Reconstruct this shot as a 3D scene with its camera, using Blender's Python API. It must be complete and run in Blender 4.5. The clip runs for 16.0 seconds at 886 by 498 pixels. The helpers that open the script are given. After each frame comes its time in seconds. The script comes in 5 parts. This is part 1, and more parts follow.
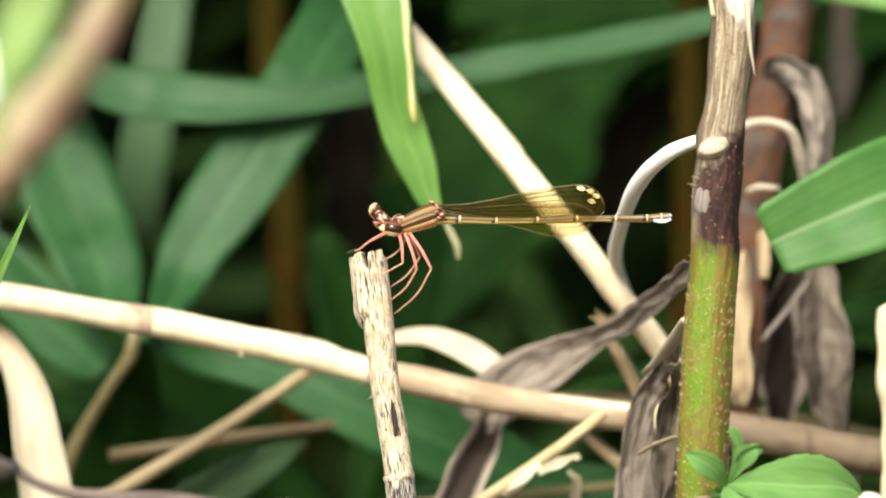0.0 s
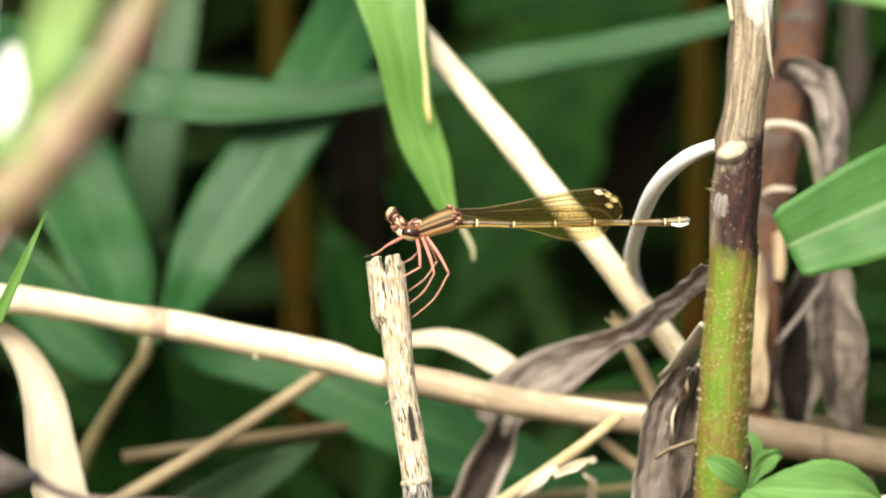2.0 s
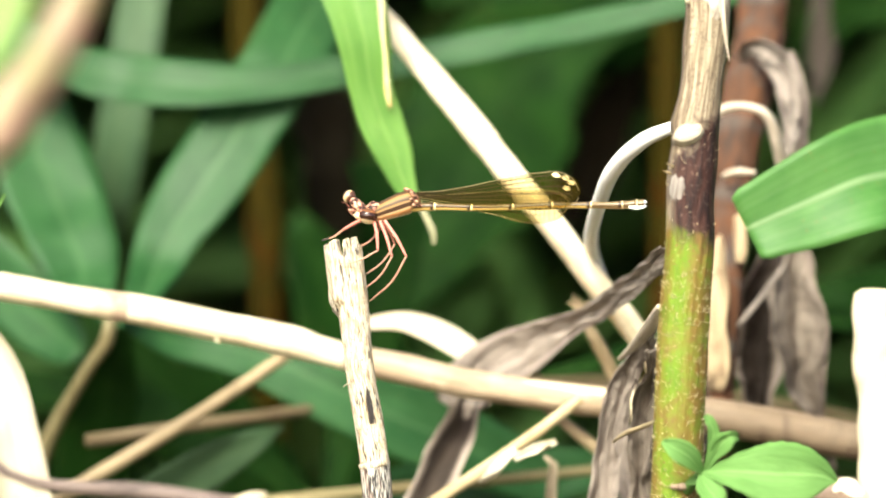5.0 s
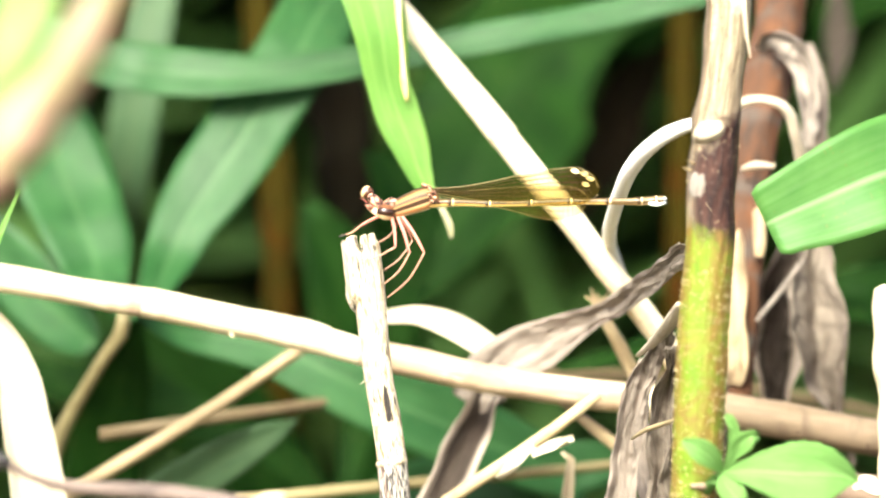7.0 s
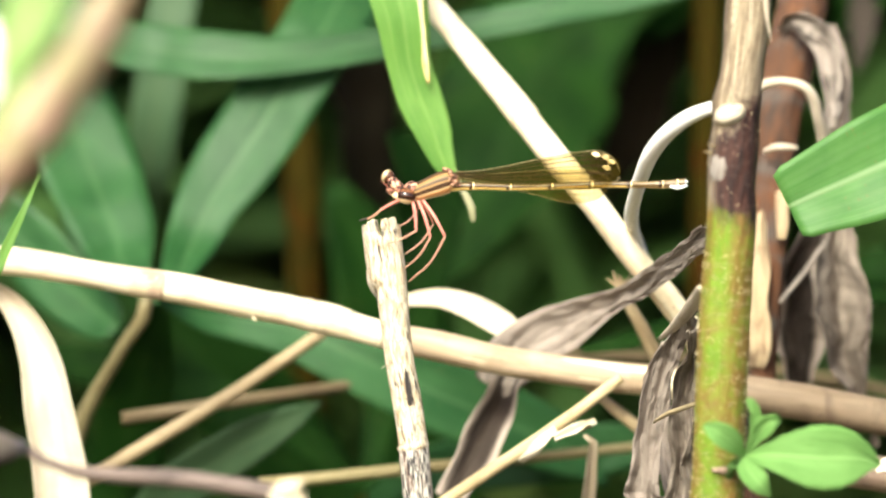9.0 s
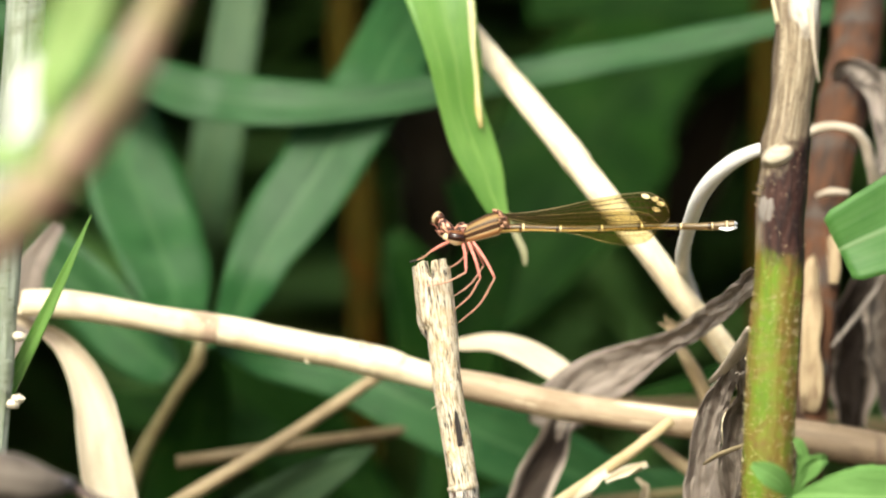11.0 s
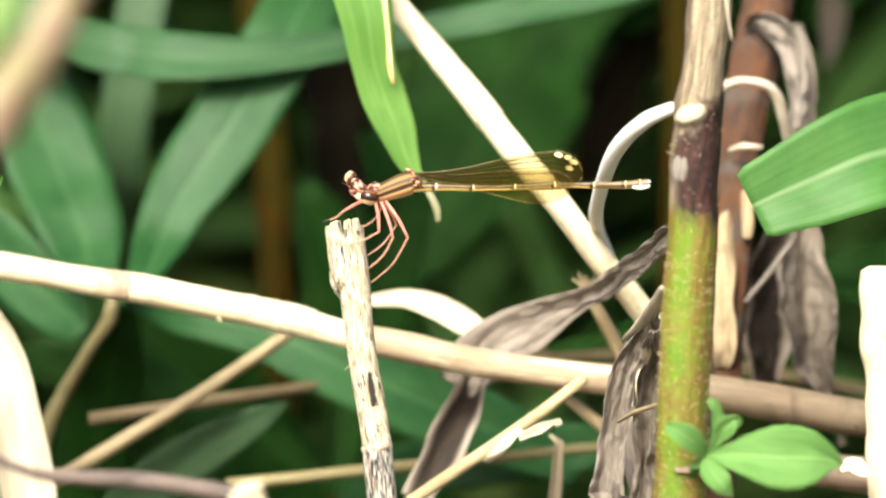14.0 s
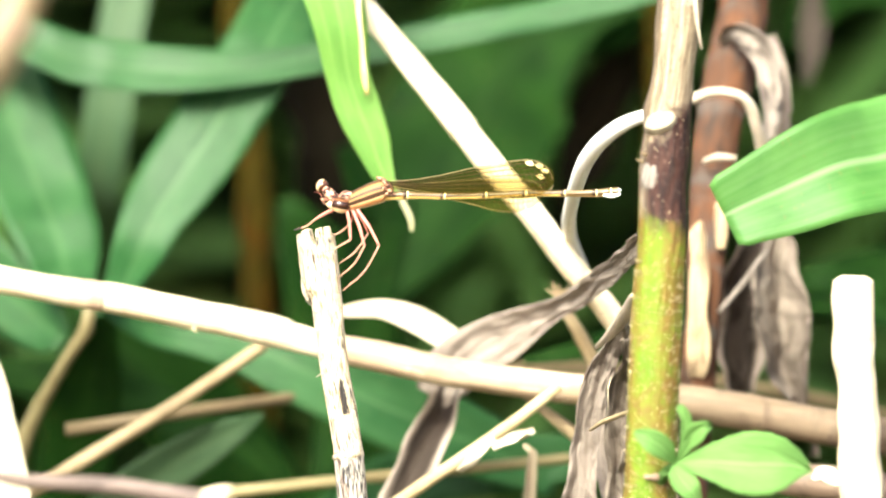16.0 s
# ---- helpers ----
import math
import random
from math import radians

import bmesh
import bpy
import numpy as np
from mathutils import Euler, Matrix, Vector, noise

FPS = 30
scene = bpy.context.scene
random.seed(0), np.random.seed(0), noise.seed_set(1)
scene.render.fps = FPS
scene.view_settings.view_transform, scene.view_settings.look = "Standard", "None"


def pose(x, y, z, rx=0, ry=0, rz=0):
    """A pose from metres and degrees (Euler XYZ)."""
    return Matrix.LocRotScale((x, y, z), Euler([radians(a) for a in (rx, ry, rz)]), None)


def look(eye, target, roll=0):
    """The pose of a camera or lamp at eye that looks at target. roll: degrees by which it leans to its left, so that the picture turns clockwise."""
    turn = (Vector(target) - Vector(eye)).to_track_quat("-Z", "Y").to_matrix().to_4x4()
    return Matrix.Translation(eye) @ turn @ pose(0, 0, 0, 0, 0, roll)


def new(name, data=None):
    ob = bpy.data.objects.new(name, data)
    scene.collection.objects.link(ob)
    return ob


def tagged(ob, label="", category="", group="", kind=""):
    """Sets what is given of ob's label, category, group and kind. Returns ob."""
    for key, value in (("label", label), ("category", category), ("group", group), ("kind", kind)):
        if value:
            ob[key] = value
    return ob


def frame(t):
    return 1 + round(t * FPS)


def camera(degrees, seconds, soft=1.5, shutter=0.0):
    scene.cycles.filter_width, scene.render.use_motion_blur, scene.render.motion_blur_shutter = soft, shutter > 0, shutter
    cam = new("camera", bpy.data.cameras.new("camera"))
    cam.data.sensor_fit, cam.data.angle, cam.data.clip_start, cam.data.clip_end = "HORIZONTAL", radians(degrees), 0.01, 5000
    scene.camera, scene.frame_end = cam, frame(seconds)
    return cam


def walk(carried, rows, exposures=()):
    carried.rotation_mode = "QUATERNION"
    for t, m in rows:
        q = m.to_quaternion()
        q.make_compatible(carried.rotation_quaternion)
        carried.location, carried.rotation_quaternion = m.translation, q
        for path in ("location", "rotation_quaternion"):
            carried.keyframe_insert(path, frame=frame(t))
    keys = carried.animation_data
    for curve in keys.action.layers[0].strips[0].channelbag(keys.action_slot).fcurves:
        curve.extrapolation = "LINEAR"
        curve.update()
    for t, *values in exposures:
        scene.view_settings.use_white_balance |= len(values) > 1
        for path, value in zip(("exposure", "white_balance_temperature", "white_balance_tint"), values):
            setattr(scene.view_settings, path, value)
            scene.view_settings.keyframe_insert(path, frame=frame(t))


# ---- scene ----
# A damselfly on a broken stalk among reeds and dry grass.
# Plan in millimetres: x to the right, y away from the viewer, z up from the perch.
HEIGHT = 0.25
cam = camera(4.314, 16.0, soft=2.0)
cam.data.dof.use_dof = True
cam.data.dof.focus_distance = 1.495
cam.data.dof.aperture_fstop = 17.0
walk(cam, [
    (0, look((0.00000, -1.50000, 0.25000), (0.00000, 0, 0.25000), 0.000)),
    (0.5, look((0.00084, -1.49308, 0.25275), (-0.00261, 0, 0.25036), -0.070)),
    (1, look((-0.00493, -1.49822, 0.25462), (-0.00464, 0, 0.25248), 0.028)),
    (1.5, look((-0.00738, -1.49658, 0.25986), (-0.00413, 0, 0.25181), -0.053)),
    (2, look((-0.01038, -1.49682, 0.25811), (-0.00221, 0, 0.25053), -0.023)),
    (2.5, look((-0.00328, -1.49708, 0.25827), (0.00120, 0, 0.24900), -0.140)),
    (3, look((-0.00074, -1.49450, 0.25901), (0.00366, 0, 0.24912), -0.241)),
    (5.3, look((0.00576, -1.49795, 0.25727), (0.00385, 0, 0.24797), -0.132)),
    (5.5, look((0.00801, -1.49504, 0.25660), (0.00349, 0, 0.24745), -0.198)),
    (6, look((0.00990, -1.49150, 0.25878), (0.00538, 0, 0.24539), -0.331)),
    (6.5, look((0.00677, -1.48928, 0.26214), (0.00399, 0, 0.24686), -0.314)),
    (7, look((-0.00165, -1.48684, 0.26842), (0.00089, 0, 0.24790), -0.065)),
    (7.5, look((-0.00290, -1.48276, 0.27791), (0.00013, 0, 0.24660), -0.132)),
    (8, look((-0.00635, -1.48194, 0.27974), (-0.00144, 0, 0.24591), 0.025)),
    (8.5, look((-0.00080, -1.48362, 0.27941), (0.00024, 0, 0.24432), -0.164)),
    (9, look((0.00324, -1.48397, 0.27227), (-0.00176, 0, 0.24586), -0.213)),
    (9.2, look((0.00300, -1.48644, 0.27184), (-0.00514, 0, 0.24985), -0.117)),
    (11.3, look((0.01777, -1.48939, 0.26094), (-0.00678, 0, 0.25058), -0.206)),
    (11.5, look((0.01902, -1.48967, 0.26228), (-0.00614, 0, 0.25091), -0.234)),
    (12, look((0.01381, -1.48692, 0.26628), (-0.00841, 0, 0.25138), -0.168)),
    (12.5, look((0.00244, -1.48395, 0.27490), (-0.00739, 0, 0.25188), -0.233)),
    (13, look((0.00468, -1.48416, 0.28067), (-0.00368, 0, 0.24881), -0.240)),
    (13.5, look((0.00694, -1.48441, 0.27988), (0.00077, 0, 0.24605), -0.362)),
    (14, look((0.01355, -1.48518, 0.27400), (0.00291, 0, 0.24594), -0.375)),
    (14.5, look((0.01579, -1.48676, 0.27190), (0.00355, 0, 0.24683), -0.273)),
    (15, look((0.02026, -1.48888, 0.26795), (0.00505, 0, 0.24732), -0.308)),
    (15.5, look((0.02206, -1.48847, 0.26851), (0.00478, 0, 0.24649), -0.342)),
    (16, look((0.02630, -1.48880, 0.26507), (0.00655, 0, 0.24695), -0.377)),
], exposures=[(0, 0.50, 6500, 3), (2.5, 0.55, 6500, 3), (3.2, 0.69, 6500, 3), (5.3, 1.17, 6500, 3), (7, 1.59, 6500, 3), (8, 1.35, 6500, 3),
              (9, 1.00, 6500, 3), (11.3, 0.49, 6500, 3), (13, 0.49, 6500, 3), (13.6, 0.55, 6500, 3), (14, 0.91, 6500, 3), (15, 1.49, 6500, 3), (16, 1.57, 6500, 3)])

# ---- light ----
sky_world = bpy.data.worlds.new("sky")
scene.world = sky_world
sky_world.use_nodes = True
wn = sky_world.node_tree
sky = wn.nodes.new("ShaderNodeTexSky")
sky.sky_type, sky.sun_disc = "NISHITA", False
sky.sun_elevation, sky.sun_rotation = radians(40), radians(197.5)
sky.dust_density, sky.air_density = 6.0, 0.7
wn.links.new(sky.outputs[0], wn.nodes["Background"].inputs[0])
wn.nodes["Background"].inputs[1].default_value = 0.16
sun = new("sun", bpy.data.lights.new("sun", "SUN"))
sun.data.energy, sun.data.angle, sun.data.color = 3.45, radians(20.0), (1.0, 0.975, 0.85)
sun.matrix_world = look((-0.40, -1.27, 1.12), (0, 0, 0))


# ---- materials ----
def nodes_of(name, rough, spec=0.4):
    m = bpy.data.materials.new(name)
    m.use_nodes = True
    nt = m.node_tree
    b = nt.nodes["Principled BSDF"]
    b.inputs["Roughness"].default_value = rough
    b.inputs["Specular IOR Level"].default_value = spec
    return m, nt, b


def uv_noise(nt, su, sv, scale=1.0, detail=4.0, distort=0.0):
    """Noise over the strip's own coordinates, stretched along it."""
    tc = nt.nodes.new("ShaderNodeTexCoord")
    mp = nt.nodes.new("ShaderNodeMapping")
    mp.inputs["Scale"].default_value = (su, sv, 1)
    info = nt.nodes.new("ShaderNodeObjectInfo")
    add = nt.nodes.new("ShaderNodeVectorMath")
    mul = nt.nodes.new("ShaderNodeVectorMath")
    mul.operation = "SCALE"
    mul.inputs["Scale"].default_value = 37.0
    cmb = nt.nodes.new("ShaderNodeCombineXYZ")
    nt.links.new(info.outputs["Random"], cmb.inputs[2])
    nt.links.new(cmb.outputs[0], mul.inputs[0])
    nt.links.new(tc.outputs["UV"], mp.inputs[0])
    nt.links.new(mp.outputs[0], add.inputs[0])
    nt.links.new(mul.outputs[0], add.inputs[1])
    n = nt.nodes.new("ShaderNodeTexNoise")
    n.inputs["Scale"].default_value = scale
    n.inputs["Detail"].default_value = detail
    n.inputs["Distortion"].default_value = distort
    nt.links.new(add.outputs[0], n.inputs["Vector"])
    return n.outputs["Fac"]


def ramp(nt, fac, stops):
    r = nt.nodes.new("ShaderNodeValToRGB")
    el = r.color_ramp.elements
    while len(el) < len(stops):
        el.new(0.5)
    for e, (p, c) in zip(el, stops):
        e.position, e.color = p, (*c, 1)
    nt.links.new(fac, r.inputs[0])
    return r.outputs[0]


def mixed(nt, fac, a, b, mode="MIX"):
    m = nt.nodes.new("ShaderNodeMix")
    m.data_type, m.blend_type = "RGBA", mode
    for sock, v in ((m.inputs[0], fac), (m.inputs[6], a), (m.inputs[7], b)):
        if hasattr(v, "node"):
            nt.links.new(v, sock)
        else:
            sock.default_value = v if isinstance(v, float) else (*v, 1)
    return m.outputs[2]


def bumped(nt, b, fac, dist, strength=1.0):
    bp = nt.nodes.new("ShaderNodeBump")
    bp.inputs["Distance"].default_value = dist
    bp.inputs["Strength"].default_value = strength
    nt.links.new(fac, bp.inputs["Height"])
    nt.links.new(bp.outputs[0], b.inputs["Normal"])


def see_through(nt, b, color, share):
    """Thin plant tissue: some of the light passes."""
    tr = nt.nodes.new("ShaderNodeBsdfTranslucent")
    if hasattr(color, "node"):
        nt.links.new(color, tr.inputs[0])
    else:
        tr.inputs[0].default_value = (*color, 1)
    mx = nt.nodes.new("ShaderNodeMixShader")
    mx.inputs[0].default_value = share
    nt.links.new(b.outputs[0], mx.inputs[1])
    nt.links.new(tr.outputs[0], mx.inputs[2])
    nt.links.new(mx.outputs[0], nt.nodes["Material Output"].inputs[0])


def straw(name, pale, mid, dark, spots=0.35, rough=0.55, su=14.0, relief=0.00008, spec=0.3):
    m, nt, b = nodes_of(name, rough, spec)
    fine = uv_noise(nt, su, 14.0, 1.0, 6.0)
    large = uv_noise(nt, 2.2, 22.0, 1.0, 4.0, 0.6)
    speck = uv_noise(nt, 10.0, 130.0, 1.0, 2.0)
    col = ramp(nt, fine, [(0.3, mid), (0.62, pale)])
    stain = ramp(nt, large, [(0.5, (0, 0, 0)), (0.72, (spots,) * 3)])
    col = mixed(nt, stain, col, dark)
    col = mixed(nt, ramp(nt, speck, [(0.66, (0, 0, 0)), (0.74, (spots,) * 3)]), col, dark)
    nt.links.new(col, b.inputs["Base Color"])
    bumped(nt, b, fine, relief)
    return m


def leaf(name, low, high, vein, rough=0.42, share=0.3, ribs=26.0, spots=(0.22, 0.16, 0.05), spot_share=0.25, spec=0.45, vein_share=0.28, rib_share=0.6, waves=3.0):
    """A blade with fine parallel veins, a pale midrib and a few blemishes."""
    m, nt, b = nodes_of(name, rough, spec)
    fine = uv_noise(nt, ribs, 0.8, 1.0, 3.0)
    large = uv_noise(nt, 3.0, 12.0, 1.0, 4.0, 0.4)
    speck = uv_noise(nt, 14.0, 110.0, 1.0, 1.0)
    col = ramp(nt, large, [(0.35, low), (0.68, high)])
    col = mixed(nt, ramp(nt, fine, [(0.42, (0, 0, 0)), (0.7, (vein_share,) * 3)]), col, vein)
    col = mixed(nt, ramp(nt, speck, [(0.7, (0, 0, 0)), (0.76, (spot_share,) * 3)]), col, spots)
    tc = nt.nodes.new("ShaderNodeTexCoord")
    sep = nt.nodes.new("ShaderNodeSeparateXYZ")
    nt.links.new(tc.outputs["UV"], sep.inputs[0])
    rib = ramp(nt, sep.outputs[0], [(0.455, (0, 0, 0)), (0.49, (rib_share,) * 3), (0.51, (rib_share,) * 3), (0.545, (0, 0, 0))])
    col = mixed(nt, rib, col, vein)
    nt.links.new(col, b.inputs["Base Color"])
    wavy = nt.nodes.new("ShaderNodeMath")
    wavy.operation = "MULTIPLY_ADD"
    wavy.inputs[1].default_value = waves
    nt.links.new(large, wavy.inputs[0])
    nt.links.new(fine, wavy.inputs[2])
    bumped(nt, b, wavy.outputs[0], 0.0001, 0.8)
    see_through(nt, b, mixed(nt, 1.0, col, (1.0, 1.0, 0.45), "MULTIPLY"), share)
    return m


STRAW = straw("bleached_straw", (0.83, 0.73, 0.53), (0.72, 0.59, 0.385), (0.42, 0.28, 0.155), 0.5, 0.75, spec=0.12)
STRAW_DULL = straw("weathered_straw", (0.42, 0.33, 0.20), (0.28, 0.205, 0.115), (0.14, 0.09, 0.045), 0.6)
STRAW_BROWN = straw("brown_straw", (0.16, 0.12, 0.065), (0.10, 0.07, 0.04), (0.07, 0.04, 0.03), 0.4)
TWIG = straw("grey_twig", (0.20, 0.15, 0.13), (0.11, 0.08, 0.07), (0.04, 0.03, 0.03), 0.5)
DRY_LEAF = straw("grey_dry_leaf", (0.285, 0.238, 0.206), (0.205, 0.166, 0.14), (0.09, 0.066, 0.05), 0.6, 0.85, 14.0, 0.0003)
BROWN_LEAF = straw("brown_dry_leaf", (0.26, 0.215, 0.178), (0.145, 0.115, 0.092), (0.06, 0.043, 0.033), 0.7, 0.85, 12.0, 0.0004)
TENDRIL = straw("tendril_skin", (0.56, 0.48, 0.38), (0.42, 0.35, 0.27), (0.25, 0.19, 0.13), 0.4)
CURL_LEAF = straw("grey_bark_curl", (0.38, 0.325, 0.285), (0.20, 0.16, 0.135), (0.05, 0.037, 0.03), 0.85, 0.85, 22.0, 0.0004)
# pale dry leaf far back, its shade put into this dark brown
FAR_LEAF = straw("shade_dimmed_leaf", (0.055, 0.043, 0.033), (0.033, 0.026, 0.021), (0.03, 0.02, 0.015), 0.5, 0.9)
# brown leaf whose dark middle paints in the shade of its hollow
DRY_HOLLOW = straw("shaded_hollow_leaf", (0.055, 0.04, 0.031), (0.026, 0.019, 0.015), (0.02, 0.014, 0.011), 0.6, 0.85, 14.0, 0.0003)
it = DRY_HOLLOW.node_tree
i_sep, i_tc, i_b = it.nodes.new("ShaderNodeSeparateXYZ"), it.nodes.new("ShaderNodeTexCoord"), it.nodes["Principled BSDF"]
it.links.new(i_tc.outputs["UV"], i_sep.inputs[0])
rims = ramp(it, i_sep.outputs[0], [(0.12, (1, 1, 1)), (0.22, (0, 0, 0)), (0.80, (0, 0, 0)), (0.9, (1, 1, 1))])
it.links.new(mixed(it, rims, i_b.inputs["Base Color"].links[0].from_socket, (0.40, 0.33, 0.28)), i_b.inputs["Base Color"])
# near-black brown that stands for deep shade in gaps between leaves
GAP_DARK = straw("dark_gap_leaf", (0.022, 0.018, 0.011), (0.012, 0.010, 0.006), (0.026, 0.015, 0.008), 0.5, 0.9, 6.0, spec=0.05)
PALE_LEAF = straw("pale_dry_leaf", (0.74, 0.67, 0.53), (0.64, 0.56, 0.43), (0.54, 0.42, 0.27), 0.2, 0.6, 10.0)
TAN_LEAF = straw("tan_dry_leaf", (0.72, 0.645, 0.51), (0.57, 0.49, 0.37), (0.42, 0.32, 0.20), 0.3, 0.6, 5.0)
tt = TAN_LEAF.node_tree
t_sep, t_tc, t_b = tt.nodes.new("ShaderNodeSeparateXYZ"), tt.nodes.new("ShaderNodeTexCoord"), tt.nodes["Principled BSDF"]
tt.links.new(t_tc.outputs["UV"], t_sep.inputs[0])
# browner towards the tip
tip_part = ramp(tt, t_sep.outputs[1], [(0.04, (0.75,) * 3), (0.26, (0, 0, 0))])
tt.links.new(mixed(tt, tip_part, t_b.inputs["Base Color"].links[0].from_socket, (0.42, 0.33, 0.23)), t_b.inputs["Base Color"])
PETIOLE = straw("white_petiole", (0.92, 0.90, 0.87), (0.84, 0.81, 0.76), (0.50, 0.43, 0.34), 0.15)
RUST = straw("rust_brown_stalk", (0.115, 0.052, 0.028), (0.042, 0.031, 0.026), (0.085, 0.075, 0.068), 1.0, 0.9, 9.0, 0.0006, 0.12)
CHAR = straw("black_bark", (0.05, 0.045, 0.042), (0.025, 0.02, 0.02), (0.10, 0.08, 0.07), 0.5, 0.8, spec=0.1)
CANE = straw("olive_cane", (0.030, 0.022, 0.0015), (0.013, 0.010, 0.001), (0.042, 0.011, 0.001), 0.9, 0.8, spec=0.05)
BLUSH = straw("pink_tan_stalk", (0.50, 0.39, 0.28), (0.36, 0.245, 0.185), (0.30, 0.29, 0.14), 0.8, 0.6, 5.0)
bt = BLUSH.node_tree
b_sep, b_tc, b_b = bt.nodes.new("ShaderNodeSeparateXYZ"), bt.nodes.new("ShaderNodeTexCoord"), bt.nodes["Principled BSDF"]
bt.links.new(b_tc.outputs["UV"], b_sep.inputs[0])
pink = ramp(bt, b_sep.outputs[0], [(0.20, (0, 0, 0)), (0.34, (0.85,) * 3), (0.6, (0.85,) * 3), (0.75, (0, 0, 0))])
b_col = mixed(bt, pink, b_b.inputs["Base Color"].links[0].from_socket, (0.40, 0.19, 0.16))
olive = ramp(bt, uv_noise(bt, 2.0, 9.0, 1.0, 4.0, 0.8), [(0.50, (0, 0, 0)), (0.64, (0.7,) * 3)])
bt.links.new(mixed(bt, olive, b_col, (0.33, 0.29, 0.13)), b_b.inputs["Base Color"])
BLADE_BRIGHT = leaf("fresh_blade", (0.11, 0.265, 0.042), (0.17, 0.345, 0.066), (0.34, 0.50, 0.15), share=0.4, vein_share=0.22, rib_share=0.22)
BLADE = leaf("reed_blade", (0.016, 0.070, 0.017), (0.036, 0.112, 0.034), (0.07, 0.155, 0.058), rough=0.5, spec=0.3, waves=2.5, vein_share=0.16)
# reed green darkened: the shade at the back is put into the colour
BLADE_DARK = leaf("shade_tinted_blade", (0.005, 0.024, 0.003), (0.016, 0.056, 0.007), (0.022, 0.06, 0.011), rough=0.65, spec=0.08)
BLADE_GREY = leaf("grey_green_blade", (0.040, 0.088, 0.037), (0.062, 0.12, 0.052), (0.09, 0.145, 0.07), rough=0.6, spec=0.3)
BLADE_FRESH = leaf("glossy_fresh_blade", (0.065, 0.20, 0.035), (0.11, 0.28, 0.06), (0.34, 0.48, 0.24), rough=0.48, share=0.3, vein_share=0.12, rib_share=0.65, spec=0.4, waves=1.5)
SPROUT = leaf("sprout_leaf", (0.125, 0.265, 0.066), (0.18, 0.35, 0.10), (0.26, 0.44, 0.15), rough=0.7, share=0.34, ribs=9.0, spots=(0.14, 0.28, 0.06), spot_share=0.5, spec=0.2, vein_share=0.1, waves=7.0)
UNDER = leaf("undergrowth_leaf", (0.058, 0.145, 0.036), (0.105, 0.22, 0.056), (0.12, 0.22, 0.075), rough=0.7, share=0.4, ribs=9.0, spec=0.15)
ut = UNDER.node_tree
geo, shade = ut.nodes.new("ShaderNodeNewGeometry"), ut.nodes["Principled BSDF"]
kind_of = ramp(ut, geo.outputs["Random Per Island"], [(0.0, (0.5, 0.5, 0.5)), (0.45, (1, 1, 1)), (0.75, (1.35, 1.35, 1.2)), (0.9, (1.2, 0.8, 0.8)), (1.0, (1.7, 1.3, 1.2))])
ut.links.new(mixed(ut, 1.0, shade.inputs["Base Color"].links[0].from_socket, kind_of, "MULTIPLY"), shade.inputs["Base Color"])
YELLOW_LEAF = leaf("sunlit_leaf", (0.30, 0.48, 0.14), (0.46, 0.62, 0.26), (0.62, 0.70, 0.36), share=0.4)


def perch_mat():
    """Bleached fibres with black rot in short streaks, thickest along one side and below the node."""
    m, nt, b = nodes_of("bleached_bark", 0.75, 0.2)
    fibre = uv_noise(nt, 70.0, 60.0, 1.0, 8.0)
    black = uv_noise(nt, 46.0, 40.0, 1.0, 6.0, 0.5)
    patch = uv_noise(nt, 5.0, 50.0, 1.0, 6.0, 0.8)
    gather = uv_noise(nt, 4.0, 26.0, 1.0, 3.0, 0.4)
    pits = uv_noise(nt, 26.0, 150.0, 1.0, 2.0)
    tc = nt.nodes.new("ShaderNodeTexCoord")
    sep = nt.nodes.new("ShaderNodeSeparateXYZ")
    nt.links.new(tc.outputs["UV"], sep.inputs[0])
    col = ramp(nt, fibre, [(0.34, (0.20, 0.14, 0.085)), (0.43, (0.48, 0.38, 0.25)), (0.52, (0.68, 0.59, 0.45)), (0.66, (0.82, 0.75, 0.62))])
    col = mixed(nt, ramp(nt, patch, [(0.50, (0, 0, 0)), (0.62, (0.55,) * 3)]), col, (0.55, 0.39, 0.22))
    side = ramp(nt, sep.outputs[0], [(0.02, (0.55,) * 3), (0.11, (0, 0, 0)), (0.38, (0, 0, 0)), (0.47, (0.3,) * 3)])
    where = mixed(nt, 1.0, ramp(nt, gather, [(0.42, (0.05,) * 3), (0.57, (1,) * 3)]), side, "ADD")
    rot = mixed(nt, 1.0, ramp(nt, black, [(0.545, (0, 0, 0)), (0.60, (1,) * 3)]), where, "MULTIPLY")
    col = mixed(nt, rot, col, (0.055, 0.045, 0.042))
    col = mixed(nt, ramp(nt, pits, [(0.67, (0, 0, 0)), (0.71, (0.85,) * 3)]), col, (0.07, 0.045, 0.035))
    old = mixed(nt, ramp(nt, fibre, [(0.46, (1,) * 3), (0.56, (0.08,) * 3)]), (0.66, 0.60, 0.52), (0.035, 0.032, 0.034))
    old = mixed(nt, ramp(nt, uv_noise(nt, 14.0, 22.0, 1.0, 4.0, 0.5), [(0.56, (0, 0, 0)), (0.60, (0.45,) * 3)]), old, (0.15, 0.07, 0.045))
    col = mixed(nt, ramp(nt, sep.outputs[1], [(0.285, (0, 0, 0)), (0.290, (1,) * 3)]), col, old)
    nt.links.new(col, b.inputs["Base Color"])
    bumped(nt, b, fibre, 0.00022)
    return m


